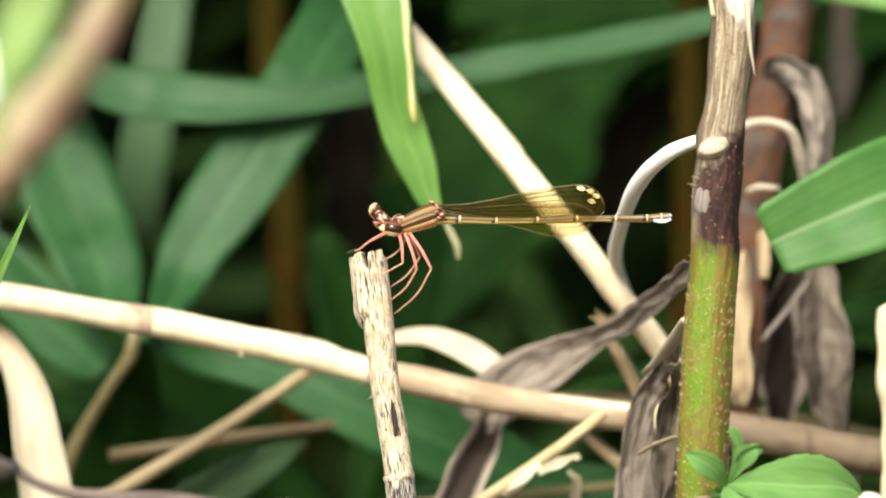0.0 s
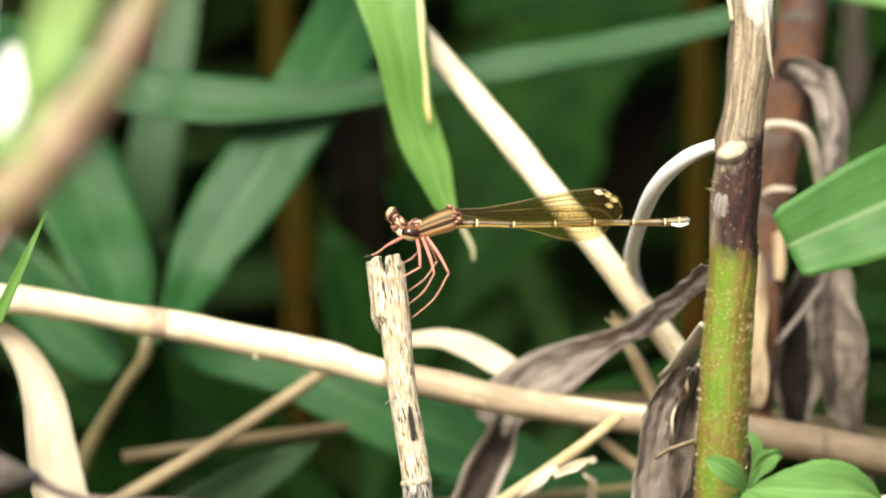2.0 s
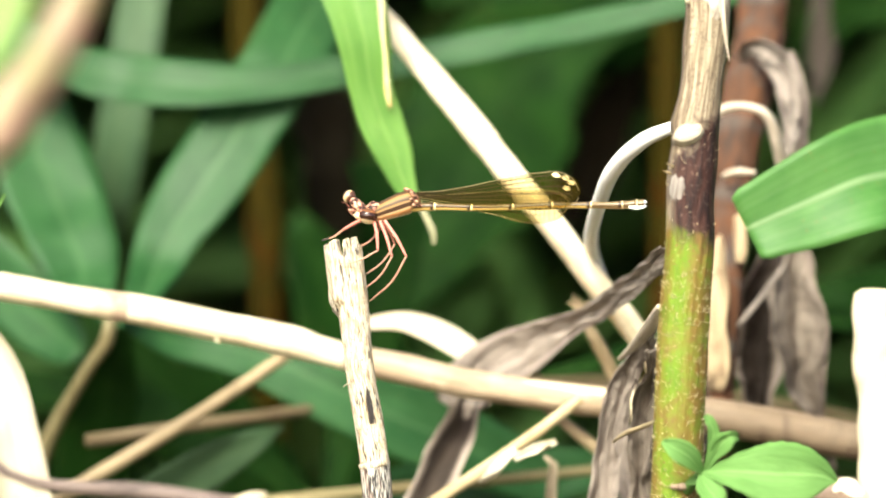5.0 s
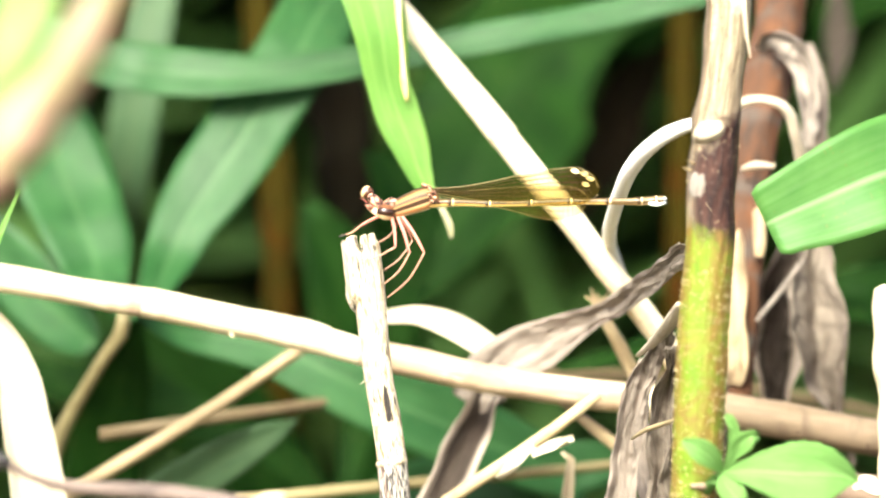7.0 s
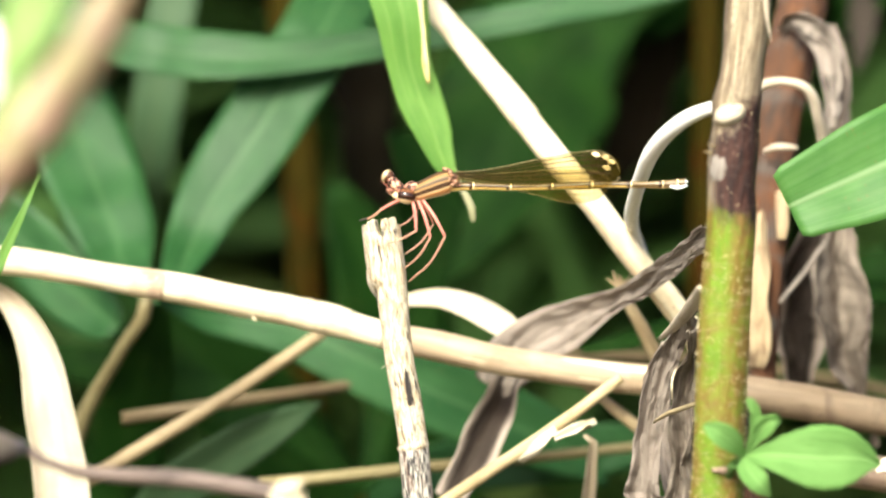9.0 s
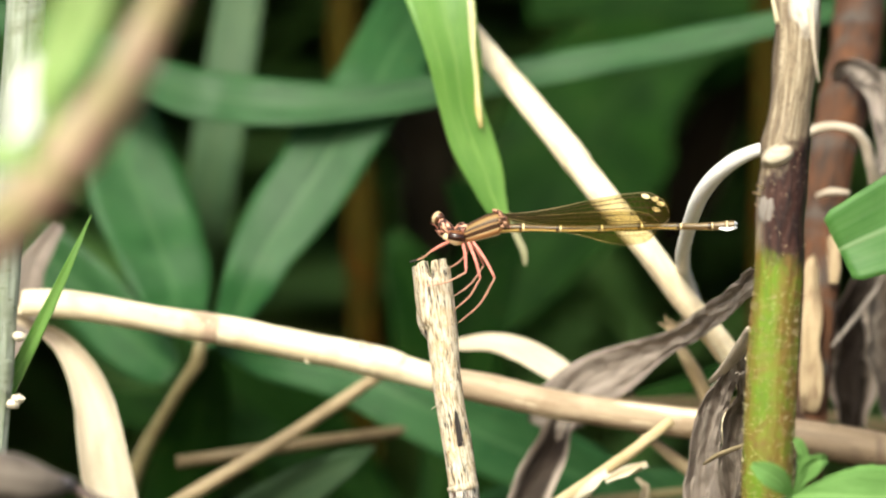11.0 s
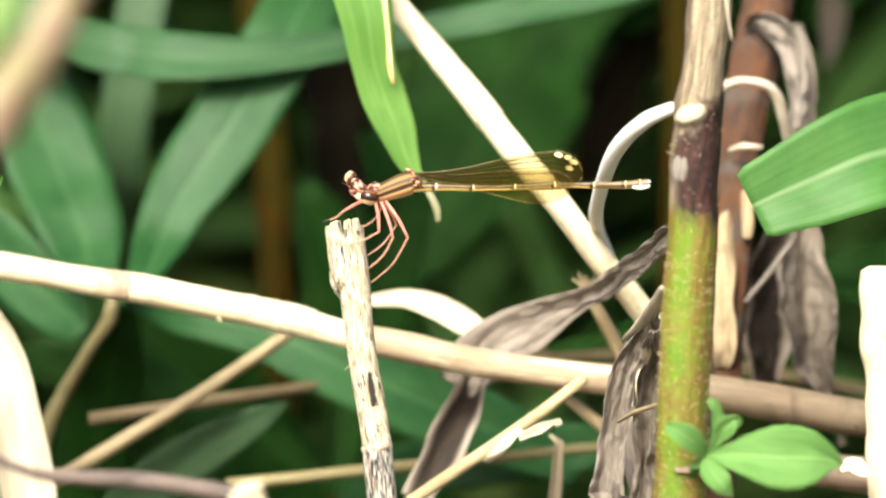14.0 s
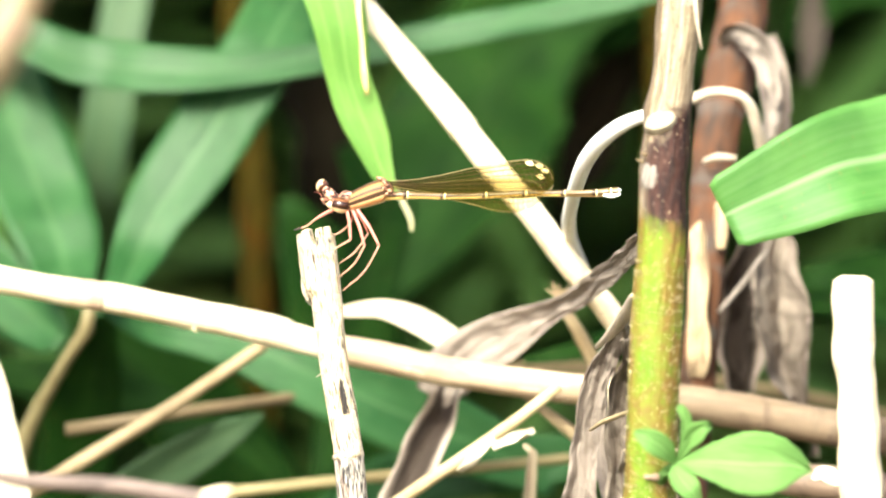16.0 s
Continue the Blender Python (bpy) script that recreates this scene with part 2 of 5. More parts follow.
def stem_mat():
    """Living green below, a rotten purple band, dead fibrous brown above."""
    m, nt, b = nodes_of("weed_stem_skin", 0.58, 0.3)
    tc = nt.nodes.new("ShaderNodeTexCoord")
    sep = nt.nodes.new("ShaderNodeSeparateXYZ")
    nt.links.new(tc.outputs["Object"], sep.inputs[0])
    fibre = uv_noise(nt, 40.0, 36.0, 1.0, 7.0)
    blot = uv_noise(nt, 7.0, 24.0, 1.0, 6.0, 0.6)
    grainy = uv_noise(nt, 44.0, 260.0, 1.0, 3.0)
    ma = nt.nodes.new("ShaderNodeMath")
    ma.operation = "MULTIPLY_ADD"
    ma.inputs[1].default_value = 0.010
    nt.links.new(blot, ma.inputs[0])
    nt.links.new(sep.outputs[2], ma.inputs[2])
    green = ramp(nt, blot, [(0.3, (0.085, 0.17, 0.008)), (0.46, (0.12, 0.21, 0.010)), (0.57, (0.15, 0.18, 0.016)), (0.69, (0.15, 0.105, 0.022))])
    green = mixed(nt, ramp(nt, grainy, [(0.60, (0, 0, 0)), (0.68, (0.8,) * 3)]), green, (0.17, 0.09, 0.04))
    green = mixed(nt, ramp(nt, grainy, [(0.29, (0.7,) * 3), (0.34, (0, 0, 0))]), green, (0.50, 0.50, 0.22))
    sides = nt.nodes.new("ShaderNodeSeparateXYZ")
    nt.links.new(tc.outputs["UV"], sides.inputs[0])
    edge = ramp(nt, sides.outputs[0], [(0.07, (1.0,) * 3), (0.15, (0.12,) * 3), (0.23, (0.12,) * 3), (0.30, (1.0,) * 3), (0.9, (1.0,) * 3)])
    edge = mixed(nt, 1.0, edge, ramp(nt, uv_noise(nt, 16.0, 60.0, 1.0, 6.0), [(0.36, (0.35,) * 3), (0.56, (1,) * 3)]), "MULTIPLY")
    green = mixed(nt, edge, green, (0.17, 0.105, 0.022))
    purple = ramp(nt, fibre, [(0.38, (0.014, 0.006, 0.006)), (0.54, (0.035, 0.011, 0.008)), (0.68, (0.065, 0.028, 0.02))])
    purple = mixed(nt, ramp(nt, grainy, [(0.61, (0, 0, 0)), (0.67, (0.4,) * 3)]), purple, (0.24, 0.17, 0.13))
    dead = ramp(nt, uv_noise(nt, 56.0, 12.0, 1.0, 7.0), [(0.36, (0.11, 0.075, 0.05)), (0.46, (0.26, 0.20, 0.13)), (0.56, (0.37, 0.30, 0.205)), (0.70, (0.52, 0.44, 0.33))])
    dead = mixed(nt, ramp(nt, uv_noise(nt, 22.0, 16.0, 1.0, 9.0, 0.3), [(0.50, (0, 0, 0)), (0.60, (0.75,) * 3)]), dead, (0.12, 0.082, 0.055))
    dead = mixed(nt, ramp(nt, grainy, [(0.56, (0, 0, 0)), (0.64, (0.6,) * 3)]), dead, (0.10, 0.07, 0.05))

    # tan skin on one flank of the rotten band, dark bark and bare white wood on the dead length
    flank = ramp(nt, sides.outputs[0], [(0.05, (1,) * 3), (0.12, (0.25,) * 3), (0.16, (0, 0, 0)), (0.9, (0, 0, 0)), (1.0, (1,) * 3)])
    purple = mixed(nt, mixed(nt, 1.0, flank, ramp(nt, blot, [(0.40, (0.35,) * 3), (0.52, (0.95,) * 3)]), "MULTIPLY"), purple, (0.36, 0.29, 0.21))
    bark = ramp(nt, sides.outputs[0], [(0.03, (0.85,) * 3), (0.075, (0, 0, 0)), (0.92, (0, 0, 0)), (1.0, (0.85,) * 3)])
    dead = mixed(nt, bark, dead, (0.09, 0.065, 0.05))

    def zone(z0, z1, slant, fac=ma.outputs[0]):
        """A step along the stem, its boundary running aslant round it."""
        lean = nt.nodes.new("ShaderNodeMath")
        lean.operation = "MULTIPLY_ADD"
        lean.inputs[1].default_value = slant
        nt.links.new(sides.outputs[0], lean.inputs[0])
        nt.links.new(fac, lean.inputs[2])
        r = nt.nodes.new("ShaderNodeMapRange")
        r.inputs[1].default_value, r.inputs[2].default_value = z0 + slant * 0.25, z1 + slant * 0.25
        nt.links.new(lean.outputs[0], r.inputs[0])
        return r.outputs[0]

    bare = ramp(nt, sides.outputs[0], [(0.17, (0, 0, 0)), (0.24, (1,) * 3), (0.40, (1,) * 3), (0.46, (0, 0, 0))])
    dead = mixed(nt, mixed(nt, 1.0, bare, zone(0.2835, 0.2865, 0.0), "MULTIPLY"), dead, (0.80, 0.75, 0.66))
    col = mixed(nt, zone(0.2530, 0.2560, 0.010), green, purple)
    col = mixed(nt, zone(0.2670, 0.2685, -0.022), col, dead)
    nt.links.new(col, b.inputs["Base Color"])
    bumped(nt, b, fibre, 0.0004, 0.9)
    return m


def banded(name, stops, axis=0, rough=0.3, jitter=0.05, spec=0.5):
    """Insect skin: bands of colour round the body (axis 0) or along it (axis 1)."""
    m, nt, b = nodes_of(name, rough, spec)
    tc = nt.nodes.new("ShaderNodeTexCoord")
    sep = nt.nodes.new("ShaderNodeSeparateXYZ")
    nt.links.new(tc.outputs["UV"], sep.inputs[0])
    ma = nt.nodes.new("ShaderNodeMath")
    ma.operation = "MULTIPLY_ADD"
    ma.inputs[1].default_value = jitter
    n = uv_noise(nt, 12.0, 12.0, 1.0, 3.0)
    nt.links.new(n, ma.inputs[0])
    nt.links.new(sep.outputs[axis], ma.inputs[2])
    nt.links.new(ramp(nt, ma.outputs[0], stops), b.inputs["Base Color"])
    bumped(nt, b, n, 0.00004)
    return m


def mottled(name, stops, scale, rough=0.45, spec=0.4):
    """Blotched insect skin."""
    m, nt, b = nodes_of(name, rough, spec)
    tc = nt.nodes.new("ShaderNodeTexCoord")
    n = nt.nodes.new("ShaderNodeTexNoise")
    n.inputs["Scale"].default_value, n.inputs["Detail"].default_value = scale, 3.0
    nt.links.new(tc.outputs["Object"], n.inputs["Vector"])
    nt.links.new(ramp(nt, n.outputs["Fac"], stops), b.inputs["Base Color"])
    bumped(nt, b, n.outputs["Fac"], 0.0002)
    return m


def wing_mat():
    m, nt, b = nodes_of("wing_membrane", 0.3, 0.5)
    n = uv_noise(nt, 8.0, 40.0, 1.0, 3.0)
    nt.links.new(ramp(nt, n, [(0.3, (0.24, 0.17, 0.008)), (0.7, (0.36, 0.27, 0.02))]), b.inputs["Base Color"])
    bumped(nt, b, n, 0.0001)
    tp = nt.nodes.new("ShaderNodeBsdfTransparent")
    tp.inputs[0].default_value = (0.945, 0.925, 0.845, 1)
    mx = nt.nodes.new("ShaderNodeMixShader")
    mx.inputs[0].default_value = 0.016
    nt.links.new(tp.outputs[0], mx.inputs[1])
    nt.links.new(b.outputs[0], mx.inputs[2])
    nt.links.new(mx.outputs[0], nt.nodes["Material Output"].inputs[0])
    return m


PERCH, STEM, WING = perch_mat(), stem_mat(), wing_mat()
PALE = (0.86, 0.70, 0.42)
THORAX = banded("thorax_skin", [(0.0, PALE), (0.10, PALE), (0.13, (0.60, 0.26, 0.10)), (0.17, (0.62, 0.30, 0.12)), (0.198, (0.70, 0.48, 0.25)), (0.215, (0.05, 0.022, 0.010)), (0.275, (0.045, 0.02, 0.009)), (0.288, (0.32, 0.19, 0.075)), (0.305, (0.24, 0.13, 0.045)), (0.322, (0.03, 0.014, 0.007)), (0.36, (0.20, 0.115, 0.035)), (0.405, (0.26, 0.15, 0.05)), (0.435, (0.03, 0.014, 0.007)), (0.452, (0.14, 0.075, 0.03)), (0.468, (0.03, 0.014, 0.008)), (0.56, (0.03, 0.014, 0.008)), (0.60, (0.30, 0.17, 0.06)), (0.76, PALE), (1.0, PALE)], 0, 0.5, 0.07, 0.3)
# the lighter bronze stop on the dark upper side paints in a glint line
ABDOMEN = banded("abdomen_skin", [(0.0, (0.85, 0.62, 0.22)), (0.17, (0.85, 0.60, 0.20)), (0.215, (0.50, 0.27, 0.06)), (0.235, (0.03, 0.016, 0.006)), (0.30, (0.06, 0.034, 0.009)), (0.38, (0.13, 0.078, 0.020)), (0.46, (0.03, 0.016, 0.006)), (0.54, (0.04, 0.022, 0.008)), (0.80, (0.14, 0.08, 0.022)), (1.0, (0.85, 0.62, 0.22))], 0, 0.3, 0.03)
TAIL = banded("tail_skin", [(0.0, (0.60, 0.42, 0.20)), (0.13, (0.50, 0.32, 0.13)), (0.19, (0.10, 0.058, 0.022)), (0.30, (0.12, 0.075, 0.03)), (0.40, (0.20, 0.135, 0.06)), (0.50, (0.06, 0.034, 0.014)), (0.80, (0.14, 0.08, 0.03)), (1.0, (0.60, 0.42, 0.20))], 0, 0.35, 0.03)
DARK_BAND = banded("dark_band_skin", [(0.0, (0.70, 0.48, 0.18)), (0.12, (0.55, 0.34, 0.10)), (0.17, (0.035, 0.016, 0.006)), (0.62, (0.035, 0.016, 0.006)), (0.75, (0.4, 0.22, 0.06)), (1.0, (0.70, 0.48, 0.18))], 0, 0.3)
RING = banded("ring_skin", [(0.0, (0.85, 0.68, 0.38)), (1.0, (0.85, 0.68, 0.38))], 0, 0.35)
EYE_PALE = banded("pale_eye_skin", [(0.0, (0.62, 0.45, 0.25)), (0.12, (0.62, 0.45, 0.25)), (0.16, (0.06, 0.022, 0.010)), (0.33, (0.10, 0.04, 0.018)), (0.38, (0.62, 0.46, 0.27)), (0.50, (0.55, 0.38, 0.20)), (0.58, (0.08, 0.03, 0.015)), (1.0, (0.05, 0.02, 0.01))], 1, 0.2, 0.05, 0.6)
EYE = banded("eye_skin", [(0.0, (0.72, 0.46, 0.28)), (0.10, (0.50, 0.26, 0.14)), (0.15, (0.05, 0.018, 0.008)), (0.28, (0.20, 0.08, 0.03)), (0.36, (0.035, 0.012, 0.006)), (0.64, (0.025, 0.009, 0.005)), (0.69, (0.70, 0.50, 0.27)), (1.0, (0.86, 0.70, 0.44))], 1, 0.15, 0.03, 0.6)
HEAD = mottled("head_skin", [(0.40, (0.025, 0.010, 0.007)), (0.50, (0.07, 0.03, 0.02)), (0.545, (0.55, 0.22, 0.16)), (0.60, (0.68, 0.38, 0.25)), (0.68, (0.82, 0.62, 0.38))], 2000.0)
HINGE = mottled("hinge_skin", [(0.42, (0.03, 0.012, 0.008)), (0.51, (0.30, 0.13, 0.085)), (0.64, (0.66, 0.40, 0.25))], 2200.0)
FACE = banded("face_skin", [(0.0, (0.72, 0.48, 0.27)), (0.5, (0.80, 0.62, 0.38)), (1.0, (0.72, 0.48, 0.27))], 0, 0.35)
LEG = banded("leg_skin", [(0.0, (0.52, 0.15, 0.11)), (0.5, (0.60, 0.22, 0.165)), (1.0, (0.52, 0.15, 0.11))], 0, 0.4)
SHANK = banded("shank_skin", [(0.0, (0.52, 0.25, 0.17)), (0.5, (0.62, 0.35, 0.23)), (1.0, (0.52, 0.25, 0.17))], 0, 0.4)
WHITE = banded("white_skin", [(0.0, (0.85, 0.86, 0.86)), (1.0, (0.80, 0.80, 0.78))], 0, 0.4)
VEIN = banded("wing_vein", [(0.0, (0.03, 0.018, 0.006)), (1.0, (0.055, 0.032, 0.010))], 0, 0.5, 0.05, 0.15)
# golden edge veins, paler than the net to paint in their glint
EDGE = banded("wing_edge_vein", [(0.0, (0.26, 0.19, 0.09)), (1.0, (0.34, 0.26, 0.13))], 0, 0.3)


# ---- builders ----
def V(p):
    return Vector((p[0] * 0.001, p[1] * 0.001, HEIGHT + p[2] * 0.001))


def curve_points(pts, n):
    """A smooth curve through rows of numbers, n rows out at even steps; slopes weighted by span."""
    a = np.array(pts, float)
    if len(a) == 2:
        a = np.array([a[0], (a[0] + a[1]) / 2, a[1]])
    seg = np.maximum(np.linalg.norm(np.diff(a[:, :3], axis=0), axis=1), 1e-6)
    cum = np.concatenate([[0], np.cumsum(seg)])
    rate = np.diff(a, axis=0) / seg[:, None]
    slope = np.vstack([rate[:1], (rate[:-1] * seg[1:, None] + rate[1:] * seg[:-1, None]) / (seg[:-1] + seg[1:])[:, None], rate[-1:]])
    out = []
    for s in np.linspace(0, cum[-1], n):
        i = min(int(np.searchsorted(cum, s, "right")) - 1, len(a) - 2)
        t = (s - cum[i]) / seg[i]
        h = (2 * t ** 3 - 3 * t * t + 1, t ** 3 - 2 * t * t + t, 3 * t * t - 2 * t ** 3, t ** 3 - t * t)
        out.append(h[0] * a[i] + h[1] * seg[i] * slope[i] + h[2] * a[i + 1] + h[3] * seg[i] * slope[i + 1])
    return np.array(out)


def wob(p, seed, scale):
    return noise.noise(Vector((p[0] * scale + seed * 7.31, p[1] * scale - seed * 3.7, p[2] * scale + seed)))


def grid(name, rows, closed, uvs, caps=True):
    """A mesh from rows of points (mm); closed: each row is a ring."""
    n, m = len(rows), len(rows[0])
    verts = [V(p) for r in rows for p in r]
    faces, fuv = [], []
    for i in range(n - 1):
        for j in range(m if closed else m - 1):
            k = (j + 1) % m
            faces.append((i * m + j, i * m + k, (i + 1) * m + k, (i + 1) * m + j))
            u0, u1 = uvs[i][j], (uvs[i][k] if k or not closed else (1.0, uvs[i][j][1]))
            w0, w1 = uvs[i + 1][j], (uvs[i + 1][k] if k or not closed else (1.0, uvs[i + 1][j][1]))
            fuv += [u0, u1, w1, w0]
    if closed and caps:
        faces.append(tuple(range(m - 1, -1, -1)))
        fuv += [uvs[0][j] for j in range(m - 1, -1, -1)]
        faces.append(tuple((n - 1) * m + j for j in range(m)))
        fuv += [uvs[-1][j] for j in range(m)]
    me = bpy.data.meshes.new(name)
    me.from_pydata(verts, [], faces)
    layer = me.uv_layers.new(name="strip")
    layer.data.foreach_set("uv", [c for p in fuv for c in p])
    me.polygons.foreach_set("use_smooth", [True] * len(faces))
    return me


def frames_along(c):
    """Tangent, side and up for each point of a path, carried along without twist."""
    t = np.gradient(c, axis=0)
    t /= np.linalg.norm(t, axis=1)[:, None] + 1e-12
    up = np.array([0, -1.0, 0])
    out = []
    for k in range(len(c)):
        s = np.cross(t[k], up)
        if np.linalg.norm(s) < 1e-3:
            s = np.cross(t[k], [0.3, 0.2, 1.0])
        s /= np.linalg.norm(s)
        up = np.cross(s, t[k])
        out.append((t[k], s, up))
    return out


def tube(pts, n=24, m=12, lumps=0.0, streaks=0.0, seed=1, flat=1.0, nodes=(), jag=0.0, crown=None, hollow=0.0, sheath=None):
    """A stalk. pts: rows x, y, z, radius. nodes: (share along, swelling mm). jag: torn first end.
    crown: height of the broken rim by cosine round it. hollow: depth of the open first end. sheath: thickness of an outer skin by cosine and length."""
    c = curve_points(pts, n)
    fr = frames_along(c[:, :3])
    length = np.concatenate([[0], np.cumsum(np.linalg.norm(np.diff(c[:, :3], axis=0), axis=1))])
    rows, uvs = [], []
    for k in range(n):
        p, r = c[k, :3], max(c[k, 3], 0.01)
        for at, swell in nodes:
            r += swell * math.exp(-((length[k] - at * length[-1]) / (r * 0.7 + 0.3)) ** 2)
        row, uv = [], []
        for j in range(m):
            a = 2 * math.pi * j / m
            rr = r * (1 + lumps * wob((p[0] + 3 * math.cos(a), p[1], p[2] + 3 * math.sin(a)), seed, 0.25))
            rr += r * streaks * wob((math.cos(a) * 4, math.sin(a) * 4, length[k] * 0.06), seed + 5, 1.3)
            if sheath:
                rr += sheath(math.cos(a), math.sin(a), length[k])
            q = p + fr[k][1] * rr * math.cos(a) + fr[k][2] * rr * math.sin(a) * flat
            if jag and k < 3:
                q = q - fr[k][0] * jag * (3 - k) / 3 * (wob((math.cos(a) * 3, math.sin(a) * 3, 0), seed + 9, 1.1) * 1.6)
            if crown and length[k] < 4:
                h = crown(math.cos(a), math.sin(a))
                q = q - fr[k][0] * (max(h - length[k] * 0.3, 0) if h > 0 else min(h + length[k], 0))
            row.append(q)
            uv.append((j / m, length[k] / 100))
        rows.append(row)
        uvs.append(uv)
    if hollow:
        mid, t0 = c[0, :3], fr[0][0]
        lip = [mid + (q - mid) * 0.72 + t0 * np.dot(q - mid, t0) * 0.28 for q in rows[0]]
        deep = [mid + t0 * hollow + (q - mid - t0 * np.dot(q - mid, t0)) * 0.9 for q in lip]
        rows, uvs = [deep, lip] + rows, [uvs[0], uvs[0]] + uvs
    return grid("stalk", rows, True, uvs)


def blade(pts, tilt=25.0, fold=14.0, n=40, m=9, ripple=0.0, crumple=0.0, seed=1, thick=0.22, saw=0.0, twist=0.0, curl=0.0):
    """A leaf blade. pts: rows x, y, z, width. tilt: degrees by which its face leans up to the sky. fold: its keel.
    curl: degrees by which its edges roll in."""
    c = curve_points(pts, n)
    fr = frames_along(c[:, :3])
    length = np.concatenate([[0], np.cumsum(np.linalg.norm(np.diff(c[:, :3], axis=0), axis=1))])
    top, low, uvs = [], [], []
    for k in range(n):
        p, w = c[k, :3], max(c[k, 3], 0.05) / 2
        t, s, up = fr[k]
        sgn = 1.0 if up[1] <= 0 else -1.0
        lean = radians(tilt) + radians(twist) * (k / (n - 1) - 0.5)
        # turn the face about the path until it leans upwards
        a = lean if np.cross(t, up * sgn)[2] > 0 else -lean
        face = up * sgn * math.cos(a) + np.cross(t, up * sgn) * math.sin(a)
        side = np.cross(face, t)
        rt, rl, uv = [], [], []
        for j in range(m):
            u = 2 * j / (m - 1) - 1
            ww = w * (1 + 0.10 * ripple * wob(p, seed + (3 if u > 0 else 8), 0.12))
            if saw and abs(u) > 0.99:
                ww *= 1 + saw * ((length[k] * 0.55) % 1.0 - 0.5)
            ang = radians(fold) + radians(curl) * abs(u)
            q = p + side * ww * u * math.cos(ang) + face * ww * abs(u) * math.sin(ang)
            if ripple:
                q = q + face * ripple * (0.3 + abs(u)) * wob((q[0], q[1], q[2]), seed, 0.09)
            if crumple:
                f1 = wob((u * 1.7, length[k] * 0.10, 0.3), seed + 2, 1.0)
                f2 = wob((u * 5.0, length[k] * 0.45, 1.7), seed + 6, 1.0)
                f4 = wob((u * 11.0, length[k] * 1.1, 2.9), seed + 3, 1.0)
                f3 = wob((u * 0.8, length[k] * 0.17, 4.1), seed + 4, 1.0)
                q = q + face * crumple * (0.8 * f1 + 0.34 * f2 + 0.14 * f4) + side * crumple * 0.7 * f3
            rt.append(q + face * thick / 2)
            rl.append(q - face * thick / 2)
            uv.append((j / (m - 1), length[k] / 100))
        top.append(rt + rl[::-1])
        uvs.append(uv + uv[::-1])
    return grid("blade", top, True, uvs)


def joined(name, meshes):
    """Several meshes of one part as one."""
    bm = bmesh.new()
    for me in meshes:
        bm.from_mesh(me)
    out = bpy.data.meshes.new(name)
    bm.to_mesh(out)
    bm.free()
    for p in out.polygons:
        p.use_smooth = True
    return out


def dressed(ob, me, mats):
    me.materials.clear()
    for m in mats if isinstance(mats, (list, tuple)) else (mats,):
        me.materials.append(m)
    return ob


def thing(name, me, mat, base, label, category, group="", kind=""):
    """A top-level thing with its origin at base (mm). me None: an Empty for its parts."""
    o = V(base)
    if me:
        me.transform(Matrix.Translation(-o))
    ob = new(name, me)
    ob.location = o
    if me:
        dressed(ob, me, mat)
    return tagged(ob, label, category, group, kind)


def origin(ob):
    p = Vector(ob.location)
    while ob.parent:
        ob = ob.parent
        p += ob.location
    return p


def part(name, me, mat, parent, label="", at=None):
    """One mesh under a thing or part. at: its own pivot (mm)."""
    o = V(at) if at else origin(parent)
    me.transform(Matrix.Translation(-o))
    ob = new(name, me)
    ob.parent = parent
    ob.location = o - origin(parent)
    dressed(ob, me, mat)
    return tagged(ob, label)


def ball(center, radii, seg=20, rings=14, turn=(0, 0, 0), lumps=0.0, seed=1):
    """An egg shape in mm."""
    rot = np.array(Euler([radians(a) for a in turn]).to_matrix())
    rows, uvs = [], []
    for i in range(rings + 1):
        f = math.pi * i / rings
        row, uv = [], []
        for j in range(seg):
            a = 2 * math.pi * j / seg
            d = np.array([-math.cos(f), math.sin(f) * math.cos(a), math.sin(f) * math.sin(a)])
            q = d * np.array(radii) * (1 + lumps * wob(d * 3, seed, 1.0))
            row.append(np.array(center) + rot @ q)
            uv.append((j / seg, i / rings))
        rows.append(row)
        uvs.append(uv)
    return grid("ball", rows, True, uvs, caps=False)


def w(pts, sizes):
    """Rows of points with a size each."""
    return [(*p, s) for p, s in zip(pts, sizes)]


GROUND = -HEIGHT * 1000

# ---- ground ----
def soil():
    m, nt, b = nodes_of("leaf_mould", 0.95, 0.1)
    tc = nt.nodes.new("ShaderNodeTexCoord")
    n1 = nt.nodes.new("ShaderNodeTexNoise")
    n1.inputs["Scale"].default_value, n1.inputs["Detail"].default_value = 60.0, 8.0
    n2 = nt.nodes.new("ShaderNodeTexNoise")
    n2.inputs["Scale"].default_value, n2.inputs["Detail"].default_value = 3.0, 3.0
    nt.links.new(tc.outputs["Object"], n1.inputs["Vector"])
    nt.links.new(tc.outputs["Object"], n2.inputs["Vector"])
    col = ramp(nt, n1.outputs["Fac"], [(0.35, (0.035, 0.025, 0.015)), (0.7, (0.11, 0.08, 0.05))])
    col = mixed(nt, ramp(nt, n2.outputs["Fac"], [(0.45, (0, 0, 0)), (0.6, (0.6,) * 3)]), col, (0.04, 0.07, 0.02))
    nt.links.new(col, b.inputs["Base Color"])
    bumped(nt, b, n1.outputs["Fac"], 0.01)
    return m


